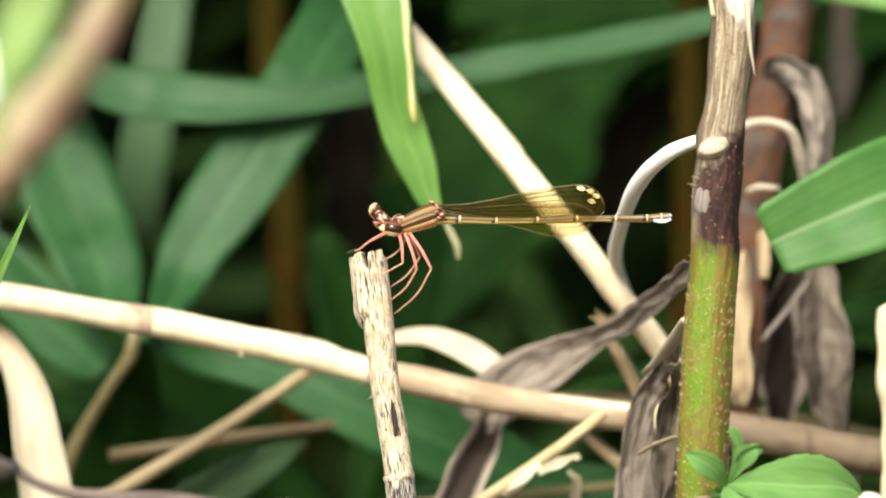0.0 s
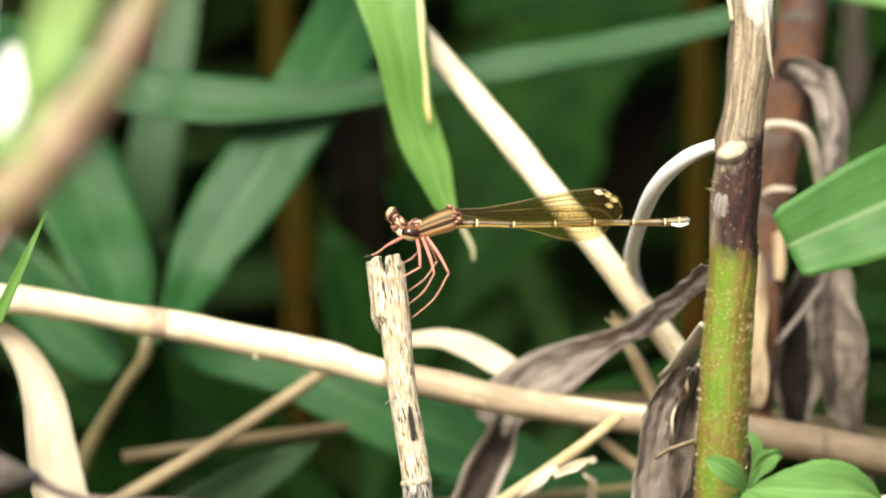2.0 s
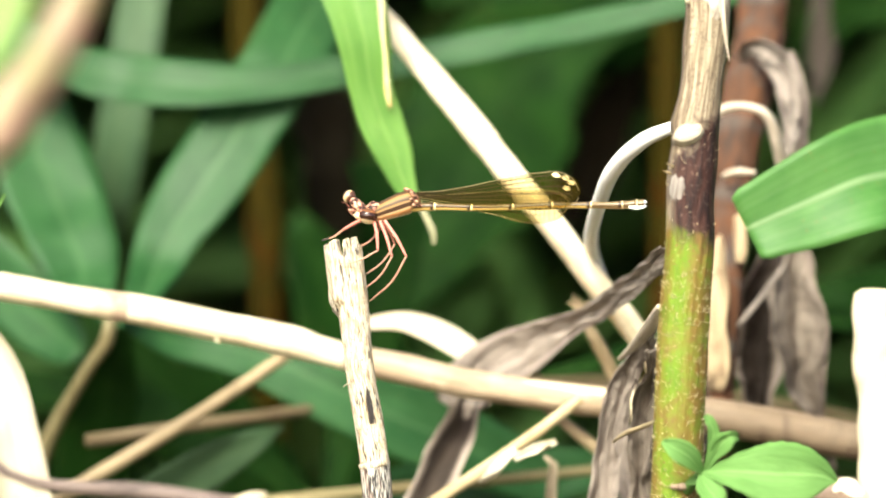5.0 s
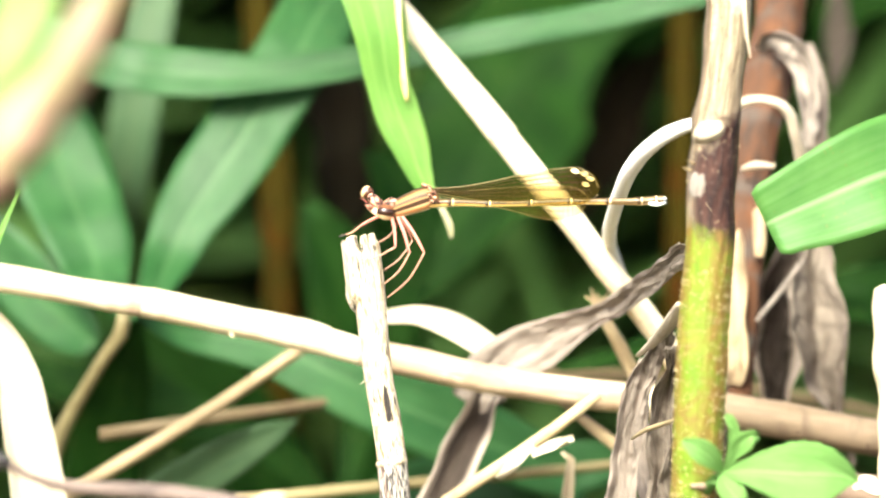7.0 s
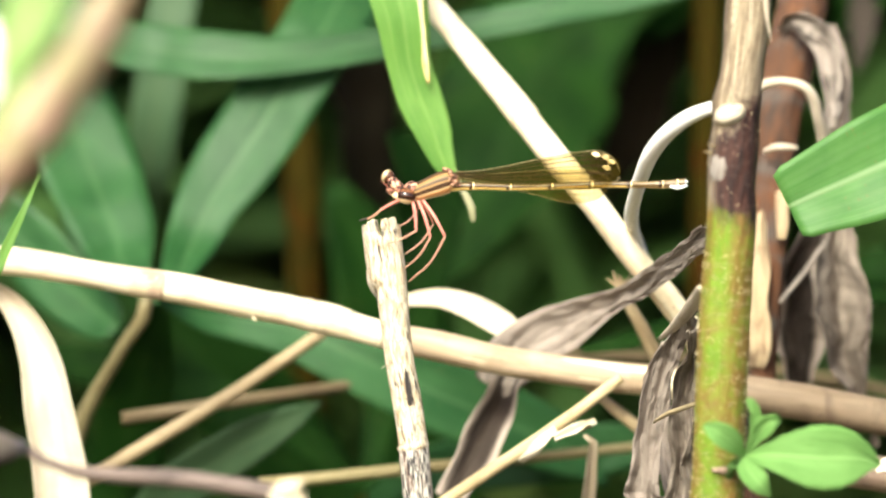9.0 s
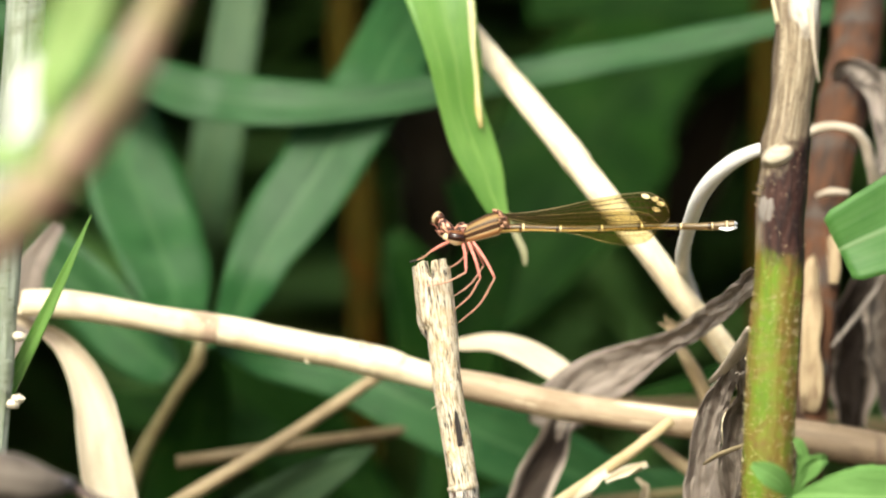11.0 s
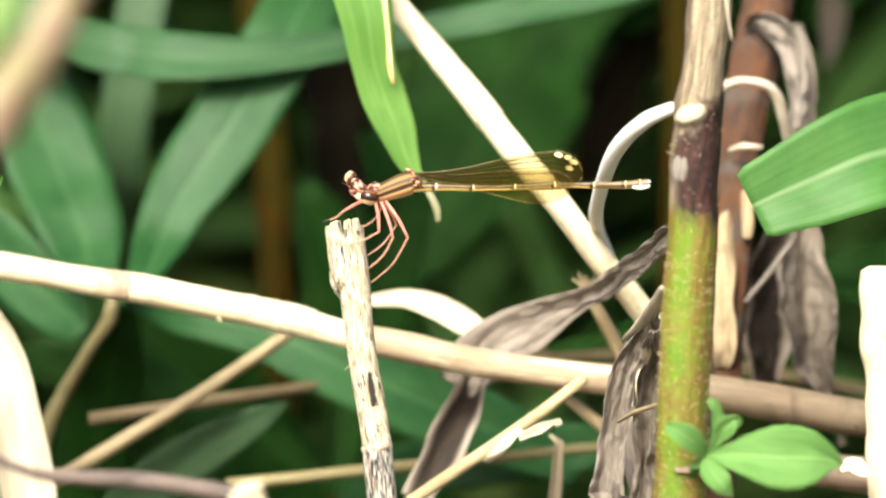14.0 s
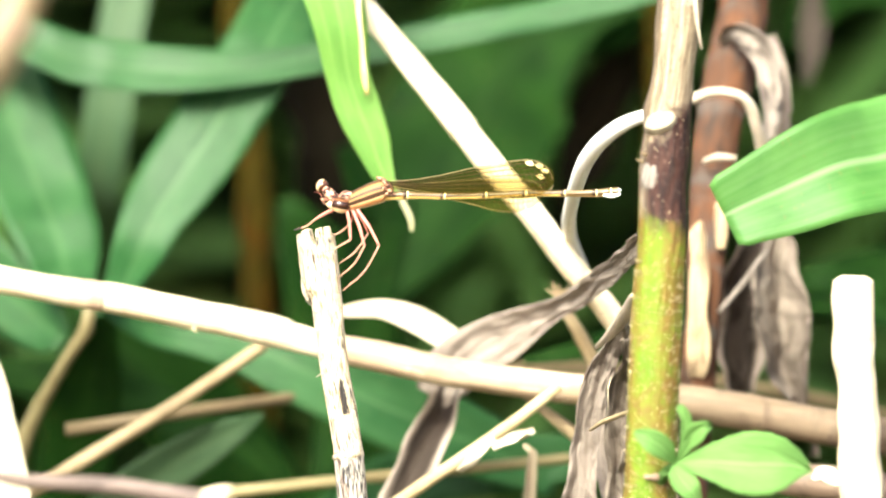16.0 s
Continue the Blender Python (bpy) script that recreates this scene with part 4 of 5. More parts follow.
    stalk_thing("pale_stake", pts, [1.6, 2.25, 2.6, 2.72, 2.72, 2.8, 2.62, 2.72, 2.75, 2.75, 2.8], STRAW, (70, 26, GROUND), "bleached cut stalk standing beside the weed", "stalk", "", (0.6,), 0, 420, 20, 12, 0.08, 0.08, 0.0)
    pts = [(-30.73, -205, 41.12), (-34.64, -203, 31.84), (-36.54, -202, 27.5), (-38.44, -201, 23.65), (-41.09, -200, 19.17), (-44.35, -198, 15.07), (-47.64, -197, 10.95), (-52.91, -195, 5.71), (-61.83, -192, -3.71), (-130, -190, -150), (-150, -188, GROUND - 3)]
    stalk_thing("blushed_stalk", pts, [2.0, 2.05, 2.15, 2.4, 2.7, 3.0, 3.2, 3.2, 3.1, 3, 3], BLUSH, (-150, -188, GROUND), "pink and tan stalk arching close to the viewer", "stalk", "", (0.1,), 0, 70, 18, 13)
    stalk_thing("grey_branch", [(-52.9, -63, -27.6), (-53.8, -63, -27.2), (-55.2, -64, -26.8), (-57.5, -65, -26.6), (-62, -66, -26.2), (-70, -66, -32), (-84, -66, -80), (-92, -64, GROUND - 3)], [0.5, 1.2, 2.1, 2.9, 3.3, 3.2, 3.2, 3.2], straw("grey_branch_skin", (0.16, 0.132, 0.11), (0.095, 0.077, 0.064), (0.045, 0.036, 0.03), 0.7, 0.8, 16.0, 0.0004), (-92, -64, GROUND), "thick grey-brown dead branch that bears the twig", "branch", "", (), 0, 110, 20, 31, 0.22, 0.15, 0.1)
    pts = [(-60, -8, 44.3), (-60.4, -8, 34.4), (-61.5, -8, 18.7), (-62.9, -8, 4.5), (-64, -8, -9.7), (-65.4, -8, -27.4), (-72, -6, -110), (-76, -6, GROUND - 4)]
    th = stalk_thing("pale_green_stem", pts, [2.5, 2.5, 2.4, 2.3, 2.2, 2.2, 2.3, 2.5], straw("pale_green_skin", (0.34, 0.37, 0.30), (0.20, 0.235, 0.16), (0.12, 0.13, 0.07), 0.7, 0.8, 20.0, 0.0004), (-76, -6, GROUND), "pale greenish stem with small white buds", "plant", "", (0.2,), 0, 90, 18, 14)
    for p in ((-61.3, -9, -9.7), (-61.5, -10, -17.6), (-62.1, -10, -18.2)):
        part("bud", ball(p, (0.8, 0.7, 0.6), lumps=0.5, seed=int(p[2])), PALE_LEAF, th, "small white bud")
    # rusty stalk with peeled strips
    pts = [(46.5, 76, 37.5), (45.9, 72, 28.4), (44.7, 66, 23.5), (42, 60, 11.5), (40.9, 54, 2.1), (40.1, 50, -8.5), (39.2, 50, -18.9), (38.8, 50, -26.2), (38.3, 50, -38), (34, 52, -120), (33, 54, GROUND - 4)]
    th = stalk_thing("rusty_stalk", pts, [3.2, 3.3, 3.3, 2.9, 2.6, 2.5, 2.3, 2.1, 2.1, 2.4, 2.6], RUST, (33, 54, GROUND), "rust-brown rotting stalk with peeled tan patches", "stalk", "", (), 0, 120, 24, 15, 0.16, 0.2)
    bare = straw("peeled_wood", (0.46, 0.355, 0.225), (0.33, 0.235, 0.135), (0.15, 0.09, 0.055), 0.8, 0.8, 20.0)
    for p, wd, k in (([(39.75, 49.5, 0.07), (39.58, 48.5, -0.82), (39.47, 47.4, -4.39), (39.39, 47, -8.1), (39.09, 46.8, -11.82), (39.16, 46.9, -15.53), (39.02, 47.2, -18.88), (38.82, 48, -20.45)], [1.6, 2.8, 2.7, 3.2, 2.6, 3.3, 3.0, 2.0], 1), ([(42.16, 50.5, 2.68), (42.26, 48.8, 0.07), (42.25, 48.3, -2.16), (42.1, 48.4, -3.79)], [1.6, 1.9, 1.8, 1.3], 2)):
        part("peeled_strip", blade(w(p, wd), tilt=0, fold=-30, crumple=0.25, ripple=2.2, n=60, m=11, seed=k, thick=0.12), bare, th, "pale tan strip of bare wood")
    for p, wd, s in (([(42.62, 62, 23.49), (44.46, 58, 24.63), (46.65, 56, 24.29), (48.74, 56, 22.8), (49.68, 55, 20.24), (49.87, 54, 16.5), (49.36, 52, 11.63)], [1.5, 2.8, 3.2, 3.0, 2.8, 2.4, 1.2], 4), ([(44.52, 60, 23.91), (46.45, 57, 21.77), (47.89, 55, 18.75), (48.5, 53, 15), (48.61, 52, 10.51)], [1.2, 2.0, 2.2, 2.0, 1.6], 7), ([(48.7, 64, 23.9), (50.1, 62, 17.2), (49.8, 60, 6.1), (48.8, 60, -3.6)], [2, 3, 3.0, 0.4], 9)):
        part("bark_curl", blade(w(p, wd), crumple=1.1, fold=28, seed=s, n=110, m=21, tilt=10), BROWN_LEAF if s == 9 else CURL_LEAF, th, "grey curl of loose bark")
    part("tendril", tube(w([(38.03, 46, 15.52), (39.66, 46, 16.19), (42.8, 44, 16.69), (45.1, 44, 15.95), (46.32, 45, 14.33), (46.94, 46, 12.11), (47.6, 48, 9.59), (47.92, 49, 7.14)], [0.6, 0.65, 0.55, 0.65, 0.75, 0.75, 0.85, 0.6]), n=30, m=8, lumps=0.1), TENDRIL, th, "pale dry tendril looped over it")
    part("tendril", tube(w([(40.11, 52, 7.53), (42, 50, 8.12), (44.38, 50, 7.97)], [0.3, 0.5, 0.3]), n=14, m=8, lumps=0.1), TENDRIL, th, "short pale shred of bark")
    part("withered_leaf", blade(w([(49.1, 58, -1.05), (49.25, 58, -4.42), (49.4, 58, -8.91), (49.62, 58, -13.4), (50.22, 58, -18.64), (51.94, 58, -23.13), (53.63, 59, -27.64), (54.56, 60, -31.4)], [4, 7.5, 12, 13.5, 11, 5.5, 2.4, 0.8]), crumple=2.2, fold=58, seed=3, n=170, m=33, tilt=8), BROWN_LEAF, th, "grey-brown withered leaf hanging in folds")
    part("withered_leaf", blade(w([(47.8, 62, -1.4), (45.1, 63, -8.8), (44.7, 63, -16.2), (45.1, 64, -23)], [4, 7, 7.5, 4]), crumple=2.5, fold=34, seed=8, n=110, m=27, tilt=8), DRY_HOLLOW, th, "grey-brown withered leaf hanging in folds")
    part("thread", tube(w([(48.3, 54, -4.2), (44.9, 50, -8.6), (41.9, 48, -12.2)], [0.3, 0.36, 0.3]), n=14, m=6), CURL_LEAF, th)
    stalk_thing("brown_stalk", [(46, 36, -33), (53.3, 36, -33.9), (62.9, 38, -35.4), (120, 42, -70), (190, 48, GROUND + 1)], [1.8, 2.3, 2.4, 2.3, 2.2], straw("grey_brown_stalk", (0.34, 0.25, 0.19), (0.22, 0.15, 0.11), (0.10, 0.07, 0.05), 0.6), (190, 48, GROUND), "grey-brown dead stalk low beside the weed", "stalk", "", (0.3,), 0, 50, 14, 23)
    stalk_thing("tan_spur", [(20.92, 44, -9.87), (21.88, 44, -11.79), (24.05, 45, -15.51), (26.31, 47, -19.84), (30.21, 49, -27.46), (40, 52, -90), (45, 55, GROUND + 1)], [0.6, 0.85, 0.95, 1.0, 1.0, 1.0, 0.9], STRAW_DULL, (45, 55, GROUND), "short tan broken straw", "straw", "", (), 2, 40, 10, 17)
    part("tuft", joined("tuft", [tube(w([(20.9, 41.5, -10.3), (20.1 + i * 0.5, 41.5, -9.3 + 0.3 * (i % 3)), (19.3 + i * 0.8, 41.2, -8.8 + 0.5 * ((i * 2) % 3))], [0.25, 0.22, 0.08]), n=6, m=5) for i in range(5)]), STRAW_DULL, bpy.data.objects["tan_spur"], "tuft of broken fibres")
    stalk_thing("broken_straw_piece", [(16, 46, -22.3), (19.7, 46, -25.3), (24.8, 46, -29.4), (33.6, 46, -36.4), (200, 50, GROUND + 1)], [0.5, 0.8, 0.9, 0.9, 0.9], STRAW_DULL, (200, 50, GROUND), "broken pale straw leaning among the dry leaves", "straw", "", (), 2, 40, 12, 18)


build_straws()


# ---- reeds ----
def plant(name, label, base, category="reed plant", group="reeds"):
    return thing(name, None, None, base, label, category, group)


def lf(th, name, p, wd, mat, label="", **kw):
    return part(name, blade(w(p, wd), **kw), mat, th, label)


def build_reeds():
    # reed whose blades meet behind the fallen stalk
    th = plant("reed_plant", "reed with broad green blades spreading from a tan shoot", (-138, 84, GROUND))
    part("culm", tube(w([(-40.7, 64, -10.1), (-41, 64, -12.7), (-44.7, 68, -18.8), (-49.5, 74, -27.1), (-52.5, 76, -34.8), (-84, 80, -110), (-138, 84, GROUND - 4)], [0.8, 1.0, 0.9, 1.1, 1.2, 1.3, 1.4]), n=60, m=12, lumps=0.15, streaks=0.1, seed=8), straw("dull_shoot", (0.20, 0.17, 0.085), (0.125, 0.10, 0.045), (0.10, 0.07, 0.03), 0.5), th, "weathered tan shoot")
    lf(th, "blade", [(-6.58, 130, 43.93), (-12.31, 112, 34.15), (-15.49, 104, 28.59), (-18.35, 98, 23.11), (-23.74, 94, 15.01), (-26.31, 92, 10.63), (-30.63, 90, 4.58), (-33.49, 88, 0.23), (-35.2, 86, -3.89), (-36.97, 80, -7.97), (-40.53, 68, -12.2)], [9.84, 10.70, 11.05, 11.25, 11.31, 11.45, 10.80, 8.95, 7.50, 5.25, 1.42], BLADE, tilt=15, fold=6, seed=4, ripple=0.5, n=60)
    lf(th, "blade", [(-59.17, 112, 29.51), (-56.25, 106, 21.68), (-53.41, 102, 14.7), (-50.67, 98, 7.68), (-48.81, 95, 3.29), (-47.5, 92, 0.23), (-46.29, 90, -2.6), (-45.55, 88, -5.19), (-44.38, 82, -7.9), (-40.98, 68, -12.2)], [9.73, 12.12, 13.06, 13.42, 13.08, 12.33, 11.84, 10.23, 7.32, 1.42], BLADE, tilt=15, fold=6, seed=5, ripple=0.5, n=50)
    lf(th, "blade", [(-69.66, 104, 4.7), (-62.57, 100, -1.08), (-57.08, 97, -6.06), (-53.15, 94, -9.88), (-50.02, 92, -12.54), (-47.66, 90, -14.44), (-45.93, 88, -15.79), (-45.01, 88, -16.55)], [6.85, 8.54, 9.55, 9.87, 9.18, 7.30, 4.07, 0.68], BLADE, tilt=-12, seed=6, fold=6)
    lf(th, "blade", [(-40.8, 70, -10.5), (-34.4, 78, -13.9), (-23.1, 80, -15.9), (-12.4, 80, -20.4), (-1.8, 82, -25.4), (8.8, 86, -30), (20.3, 92, -35.1)], [2, 5, 8, 10.5, 11, 9.5, 6], BLADE, tilt=30, fold=8, seed=7, n=60)
    # long arching blade from a reed beyond the picture's edge
    th = plant("reed_plant", "reed with one long blade arching across behind the perch", (-96, 92, GROUND))
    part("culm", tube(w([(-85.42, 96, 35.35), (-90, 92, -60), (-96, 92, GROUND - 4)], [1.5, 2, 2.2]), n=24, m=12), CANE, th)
    lf(th, "blade", [(-85.42, 96, 35.35), (-66.21, 95, 30.73), (-54.01, 97, 26.16), (-47.05, 95, 22.91), (-44.83, 95, 21.92), (-40.92, 95, 21.07), (-35.59, 93, 20.36), (-29.52, 92, 19.89), (-21.64, 92, 20.11), (-13.01, 93, 21.28), (1.3, 93, 23.88), (10.03, 93, 25.56), (20.98, 94, 27.64), (28.05, 95, 29.12), (35.94, 95, 30.88), (45.73, 97, 32.76), (55.11, 102, 35.02)], [3.33, 5.00, 6.17, 6.83, 7.16, 7.41, 7.24, 6.73, 5.49, 5.32, 4.74, 4.82, 4.33, 3.91, 3.83, 3.17, 1.67], BLADE, tilt=24, fold=9, n=110, ripple=0.6, seed=3)
    # canes with hanging and shaded blades
    th = plant("reed_cane", "olive and rust-brown cane with blades, one bright green and torn", (-20, 172, GROUND))
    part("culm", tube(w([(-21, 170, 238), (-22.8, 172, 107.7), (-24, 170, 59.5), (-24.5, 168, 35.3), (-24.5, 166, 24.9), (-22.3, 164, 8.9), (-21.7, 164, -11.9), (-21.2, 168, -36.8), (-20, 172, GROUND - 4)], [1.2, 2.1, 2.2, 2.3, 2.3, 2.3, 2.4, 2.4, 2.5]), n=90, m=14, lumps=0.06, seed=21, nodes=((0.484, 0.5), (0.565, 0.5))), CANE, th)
    hb = lf(th, "blade", [(-23.4, 171, 83.6), (-22, 110, 74.3), (-14.6, 60, 51.1), (-8.67, 42, 31.85), (-7.26, 41, 25.91), (-6.11, 41, 18.73), (-4.92, 41, 14.95), (-3, 41, 9.92), (-2.37, 41, 7.85), (-1.7, 41, 6.14), (-0.89, 41, 4.66), (-0.07, 41, 3.48)], [2, 5, 8.6, 8.84, 7.34, 5.92, 6.07, 4.74, 3.78, 2.96, 1.63, 0.44], BLADE_BRIGHT, "bright green blade hanging tip down", tilt=6, fold=4, seed=1, n=200, m=11, ripple=0.4)
    part("dry_edge", blade(w([(-5.03, 40, 33.22), (-4.81, 40, 28.93), (-4.44, 40, 24.86), (-4.22, 40, 21.53), (-4.07, 40, 18.72), (-3.77, 40, 16.57)], [0.65, 0.7, 0.55, 0.5, 0.8, 0.4]), tilt=0, fold=6, n=30, crumple=0.4, seed=3), straw("tan_leaf_edge", (0.66, 0.66, 0.40), (0.48, 0.50, 0.24), (0.52, 0.30, 0.06), 0.9), hb, "torn tan dry edge")
    part("dry_tip", blade(w([(-0.3, 41, 5.6), (0.4, 41, 3.4), (1.2, 40.5, 1.8), (1.8, 40, 0.5), (2, 40, -1.3)], [0.3, 0.7, 0.9, 0.95, 0.6]), tilt=5, fold=20, n=24, seed=2), straw("dull_leaf_tip", (0.27, 0.26, 0.15), (0.20, 0.19, 0.10), (0.1, 0.09, 0.05)), hb, "tan dried curl at its tip")
    th = plant("reed_cane", "olive-brown cane with dark shaded blades", (36, 180, GROUND))
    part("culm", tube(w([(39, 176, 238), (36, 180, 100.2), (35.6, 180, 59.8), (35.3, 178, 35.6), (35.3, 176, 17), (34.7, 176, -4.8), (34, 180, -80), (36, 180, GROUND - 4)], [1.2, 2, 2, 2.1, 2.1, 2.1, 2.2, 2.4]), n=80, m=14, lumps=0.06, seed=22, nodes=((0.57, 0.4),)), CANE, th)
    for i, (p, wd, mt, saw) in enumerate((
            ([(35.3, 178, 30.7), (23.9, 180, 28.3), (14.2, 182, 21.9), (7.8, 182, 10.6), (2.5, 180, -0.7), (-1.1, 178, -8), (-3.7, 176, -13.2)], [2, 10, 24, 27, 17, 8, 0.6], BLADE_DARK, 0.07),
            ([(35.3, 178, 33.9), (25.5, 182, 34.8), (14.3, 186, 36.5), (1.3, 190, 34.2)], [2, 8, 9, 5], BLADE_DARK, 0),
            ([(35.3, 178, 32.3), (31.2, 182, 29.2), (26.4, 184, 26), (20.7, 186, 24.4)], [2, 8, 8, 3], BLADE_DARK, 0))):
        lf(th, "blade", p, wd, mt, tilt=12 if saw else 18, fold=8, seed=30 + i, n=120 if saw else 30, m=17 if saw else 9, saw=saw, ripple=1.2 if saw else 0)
    # two dark sheets added where the gaps behind are only shade
    lf(th, "rotten_leaf", [(35.3, 179, 28.3), (29.8, 192, 22), (26.6, 196, 14.7), (24.1, 198, 7.4), (20.9, 200, 0.1)], [1.5, 6, 9, 8, 2], GAP_DARK, "near-black leaf sheet added for the shade in a gap", tilt=-10, fold=20, seed=61, n=40, crumple=1.5)
    lf(bpy.data.objects["reed_cane"], "rotten_leaf", [(-23.1, 167, 19.3), (-18.2, 190, 18.8), (-15.8, 196, 13.1), (-15.3, 198, 5), (-15.8, 200, -2.4), (-17.5, 202, -8.1)], [1.5, 12, 19, 20, 15, 5], GAP_DARK, "near-black leaf sheet added for the shade in a gap", tilt=-10, fold=20, seed=62, n=40, crumple=1.5)
    # unseen crowns of long blades above, added to shade the leaves behind
    rng = random.Random(31)
    for cane, cx, cy in ((bpy.data.objects["reed_cane"], -22, 171), (th, 38, 178)):
        for k in range(10):
            z0, a, reach = 128 + 11 * k, radians((-80, 62, -28, 15, -60, 84, -5, 38, -44, 55)[k] + rng.uniform(-8, 8)), rng.uniform(150, 215)
            dx, dy = math.sin(a), -math.cos(a)
            lf(cane, "blade", [(cx + dx * reach * f, cy + dy * reach * f, z0 + h) for f, h in ((0, 0), (0.25, 16), (0.55, 18), (0.8, 2), (1.0, -20))],
               [3, 15, 21, 14, 1], BLADE, tilt=70, fold=8, seed=70 + k, n=30)
    th = plant("reed_plant", "low reed with dark blades in the shade", (-30, 130, GROUND))
    part("culm", tube(w([(-12.8, 124, -40.5), (-26, 126, -80), (-30, 130, GROUND - 4)], [1.2, 1.6, 2]), n=16, m=10), CANE, th)
    for i, (p, wd) in enumerate((
            ([(-30, 130, -150), (-48, 96, -70), (-37.4, 76, -37.02), (-33.57, 74, -34.48), (-29.4, 73, -31.81), (-25.22, 72, -29.38), (-21.07, 72, -27.19), (-18.29, 73, -25.62)], [2, 5, 6.5, 6.9, 6.4, 5.2, 2.8, 0.4]),
            ([(-12.8, 124, -40.5), (-22.1, 122, -31.9), (-35.4, 122, -26), (-47.1, 124, -22.9), (-59.8, 130, -20.3)], [2, 5, 7, 7, 3]),
            ([(-12.8, 124, -40.5), (-9.7, 126, -24.9), (-5, 124, -9.3), (-3.8, 126, 0.9), (-8.2, 132, 9.5)], [2, 6, 9, 10, 4]),
            ([(-12.8, 124, -40.5), (-1.8, 100, -35.3), (8.9, 92, -33.6), (19.6, 92, -32.7), (30.4, 96, -31.4)], [2, 7, 8.5, 7, 3]),
            ([(-36, 150, -120), (-46, 124, -52), (-45.5, 114, -36), (-43.5, 108, -25), (-41.5, 104, -17), (-40, 102, -12)], [3, 9, 11, 10.5, 7, 1]),
            ([(-8, 170, -110), (-14, 166, -60), (-24, 158, -36), (-33, 152, -25), (-43, 150, -17), (-54, 152, -10)], [3, 9, 14, 15, 12, 3]),
            ([(2, 176, -110), (0, 172, -60), (-6, 168, -30), (-12, 164, -10), (-18, 162, 2)], [3, 10, 15, 14, 3]))):
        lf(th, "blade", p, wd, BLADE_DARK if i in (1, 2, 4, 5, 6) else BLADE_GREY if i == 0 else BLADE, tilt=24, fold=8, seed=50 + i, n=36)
    lf(th, "blade", [(-36.9, 150, 55.6), (-38.6, 145, 33.3), (-40.8, 140, 19), (-42.9, 142, 4.8), (-45, 165, -4.7), (-52, 240, -70), (-32, 230, GROUND)], [4, 6.4, 6.9, 6.8, 6, 5, 3], BLADE_GREY, tilt=5, fold=6, seed=8, n=50)
    # fresh blade that reaches in beside the weed
    th = plant("reed_plant", "fresh green blade with a pale midrib and a blunt end", (190, 60, GROUND))
    part("culm", tube(w([(130.1, 52, 23.5), (150, 56, -80), (190, 60, GROUND - 4)], [1.4, 1.8, 2.2]), n=24, m=12), CANE, th)
    lf(th, "blade", [(42.46, 24, 0.66), (43.05, 24, 0.95), (45.1, 24, 1.9), (49.75, 25, 3.88), (57.51, 27, 7.04), (63.46, 32, 8.17), (73.24, 36, 11.68), (88.15, 42, 17.3), (130.1, 52, 23.5)], [8.6, 9.6, 10.6, 12.6, 14.8, 15.4, 15, 10, 2], BLADE_FRESH, tilt=20, fold=10, twist=30, seed=9, n=80, m=13, ripple=0.5)
    for p, wd, s in (([(16.3, 70, -18.8), (25.4, 74, -17.2), (35.4, 80, -13.6), (54.7, 90, -11.4), (120, 90, -60), (160, 90, GROUND)], [1, 3.2, 3, 4, 4, 2], 41), ([(53.8, 110, -8.6), (60.1, 112, -8.8), (71.2, 118, -7.7), (130, 110, -60), (150, 110, GROUND)], [3, 6.5, 7, 5, 2], 42), ([(47.4, 100, 35.8), (59.5, 96, 34.2), (70.1, 94, 32.2), (150, 92, -40), (170, 90, GROUND)], [2, 3.6, 4, 4, 2], 43), ([(52.7, 172, 22.6), (56.6, 168, 27.7), (62, 164, 32.1), (71.5, 160, 30.4), (140, 150, -60), (150, 150, GROUND)], [2, 6, 6.5, 5, 5, 2], 44)):
        sh = plant("reed_shoot", "reed shoot with one green blade curving up", (*p[-1][:2], GROUND), "reed plant", "reed shoots")
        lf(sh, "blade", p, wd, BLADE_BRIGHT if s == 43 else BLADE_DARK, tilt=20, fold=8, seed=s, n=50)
        part("culm", tube(w([p[-2], tuple((a + b) / 2 for a, b in zip(p[-2], p[-1])), (*p[-1][:2], GROUND - 3)], [1.2, 1.4, 1.6]), n=10, m=10), CANE, sh)
    th = plant("dry_grass", "dry leaf hanging far back, dimmed by colour for the shade", (62, 165, GROUND), "dry leaf", "")
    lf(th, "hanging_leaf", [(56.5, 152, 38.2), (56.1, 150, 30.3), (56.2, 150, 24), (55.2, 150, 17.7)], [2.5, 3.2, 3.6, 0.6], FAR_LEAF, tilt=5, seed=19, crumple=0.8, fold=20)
    part("culm", tube(w([(56.5, 152, 38.2), (59, 156, 49.3), (70, 170, 60), (66, 168, -60), (62, 165, GROUND - 3)], [0.8, 0.9, 1.0, 1.2, 1.4]), n=30, m=8), CANE, th)
    thing("grass_blade", blade(w([(-52.44, -4, 5.53), (-55.52, -4, -1.23), (-58.53, -4, -7.63), (-62.12, -4, -14.74), (-66.42, -4, -23.28), (-78, -6, -120), (-82, -6, GROUND)], [0.2, 1.1, 1.7, 2.1, 2.4, 2.4, 2]), seed=12, tilt=5, fold=12), BLADE_BRIGHT, (-82, -6, GROUND), "thin fresh green grass blade", "grass")
    th = plant("dry_grass", "bleached dry leaves curling over in the litter", (-46, 60, GROUND), "dry leaf", "")
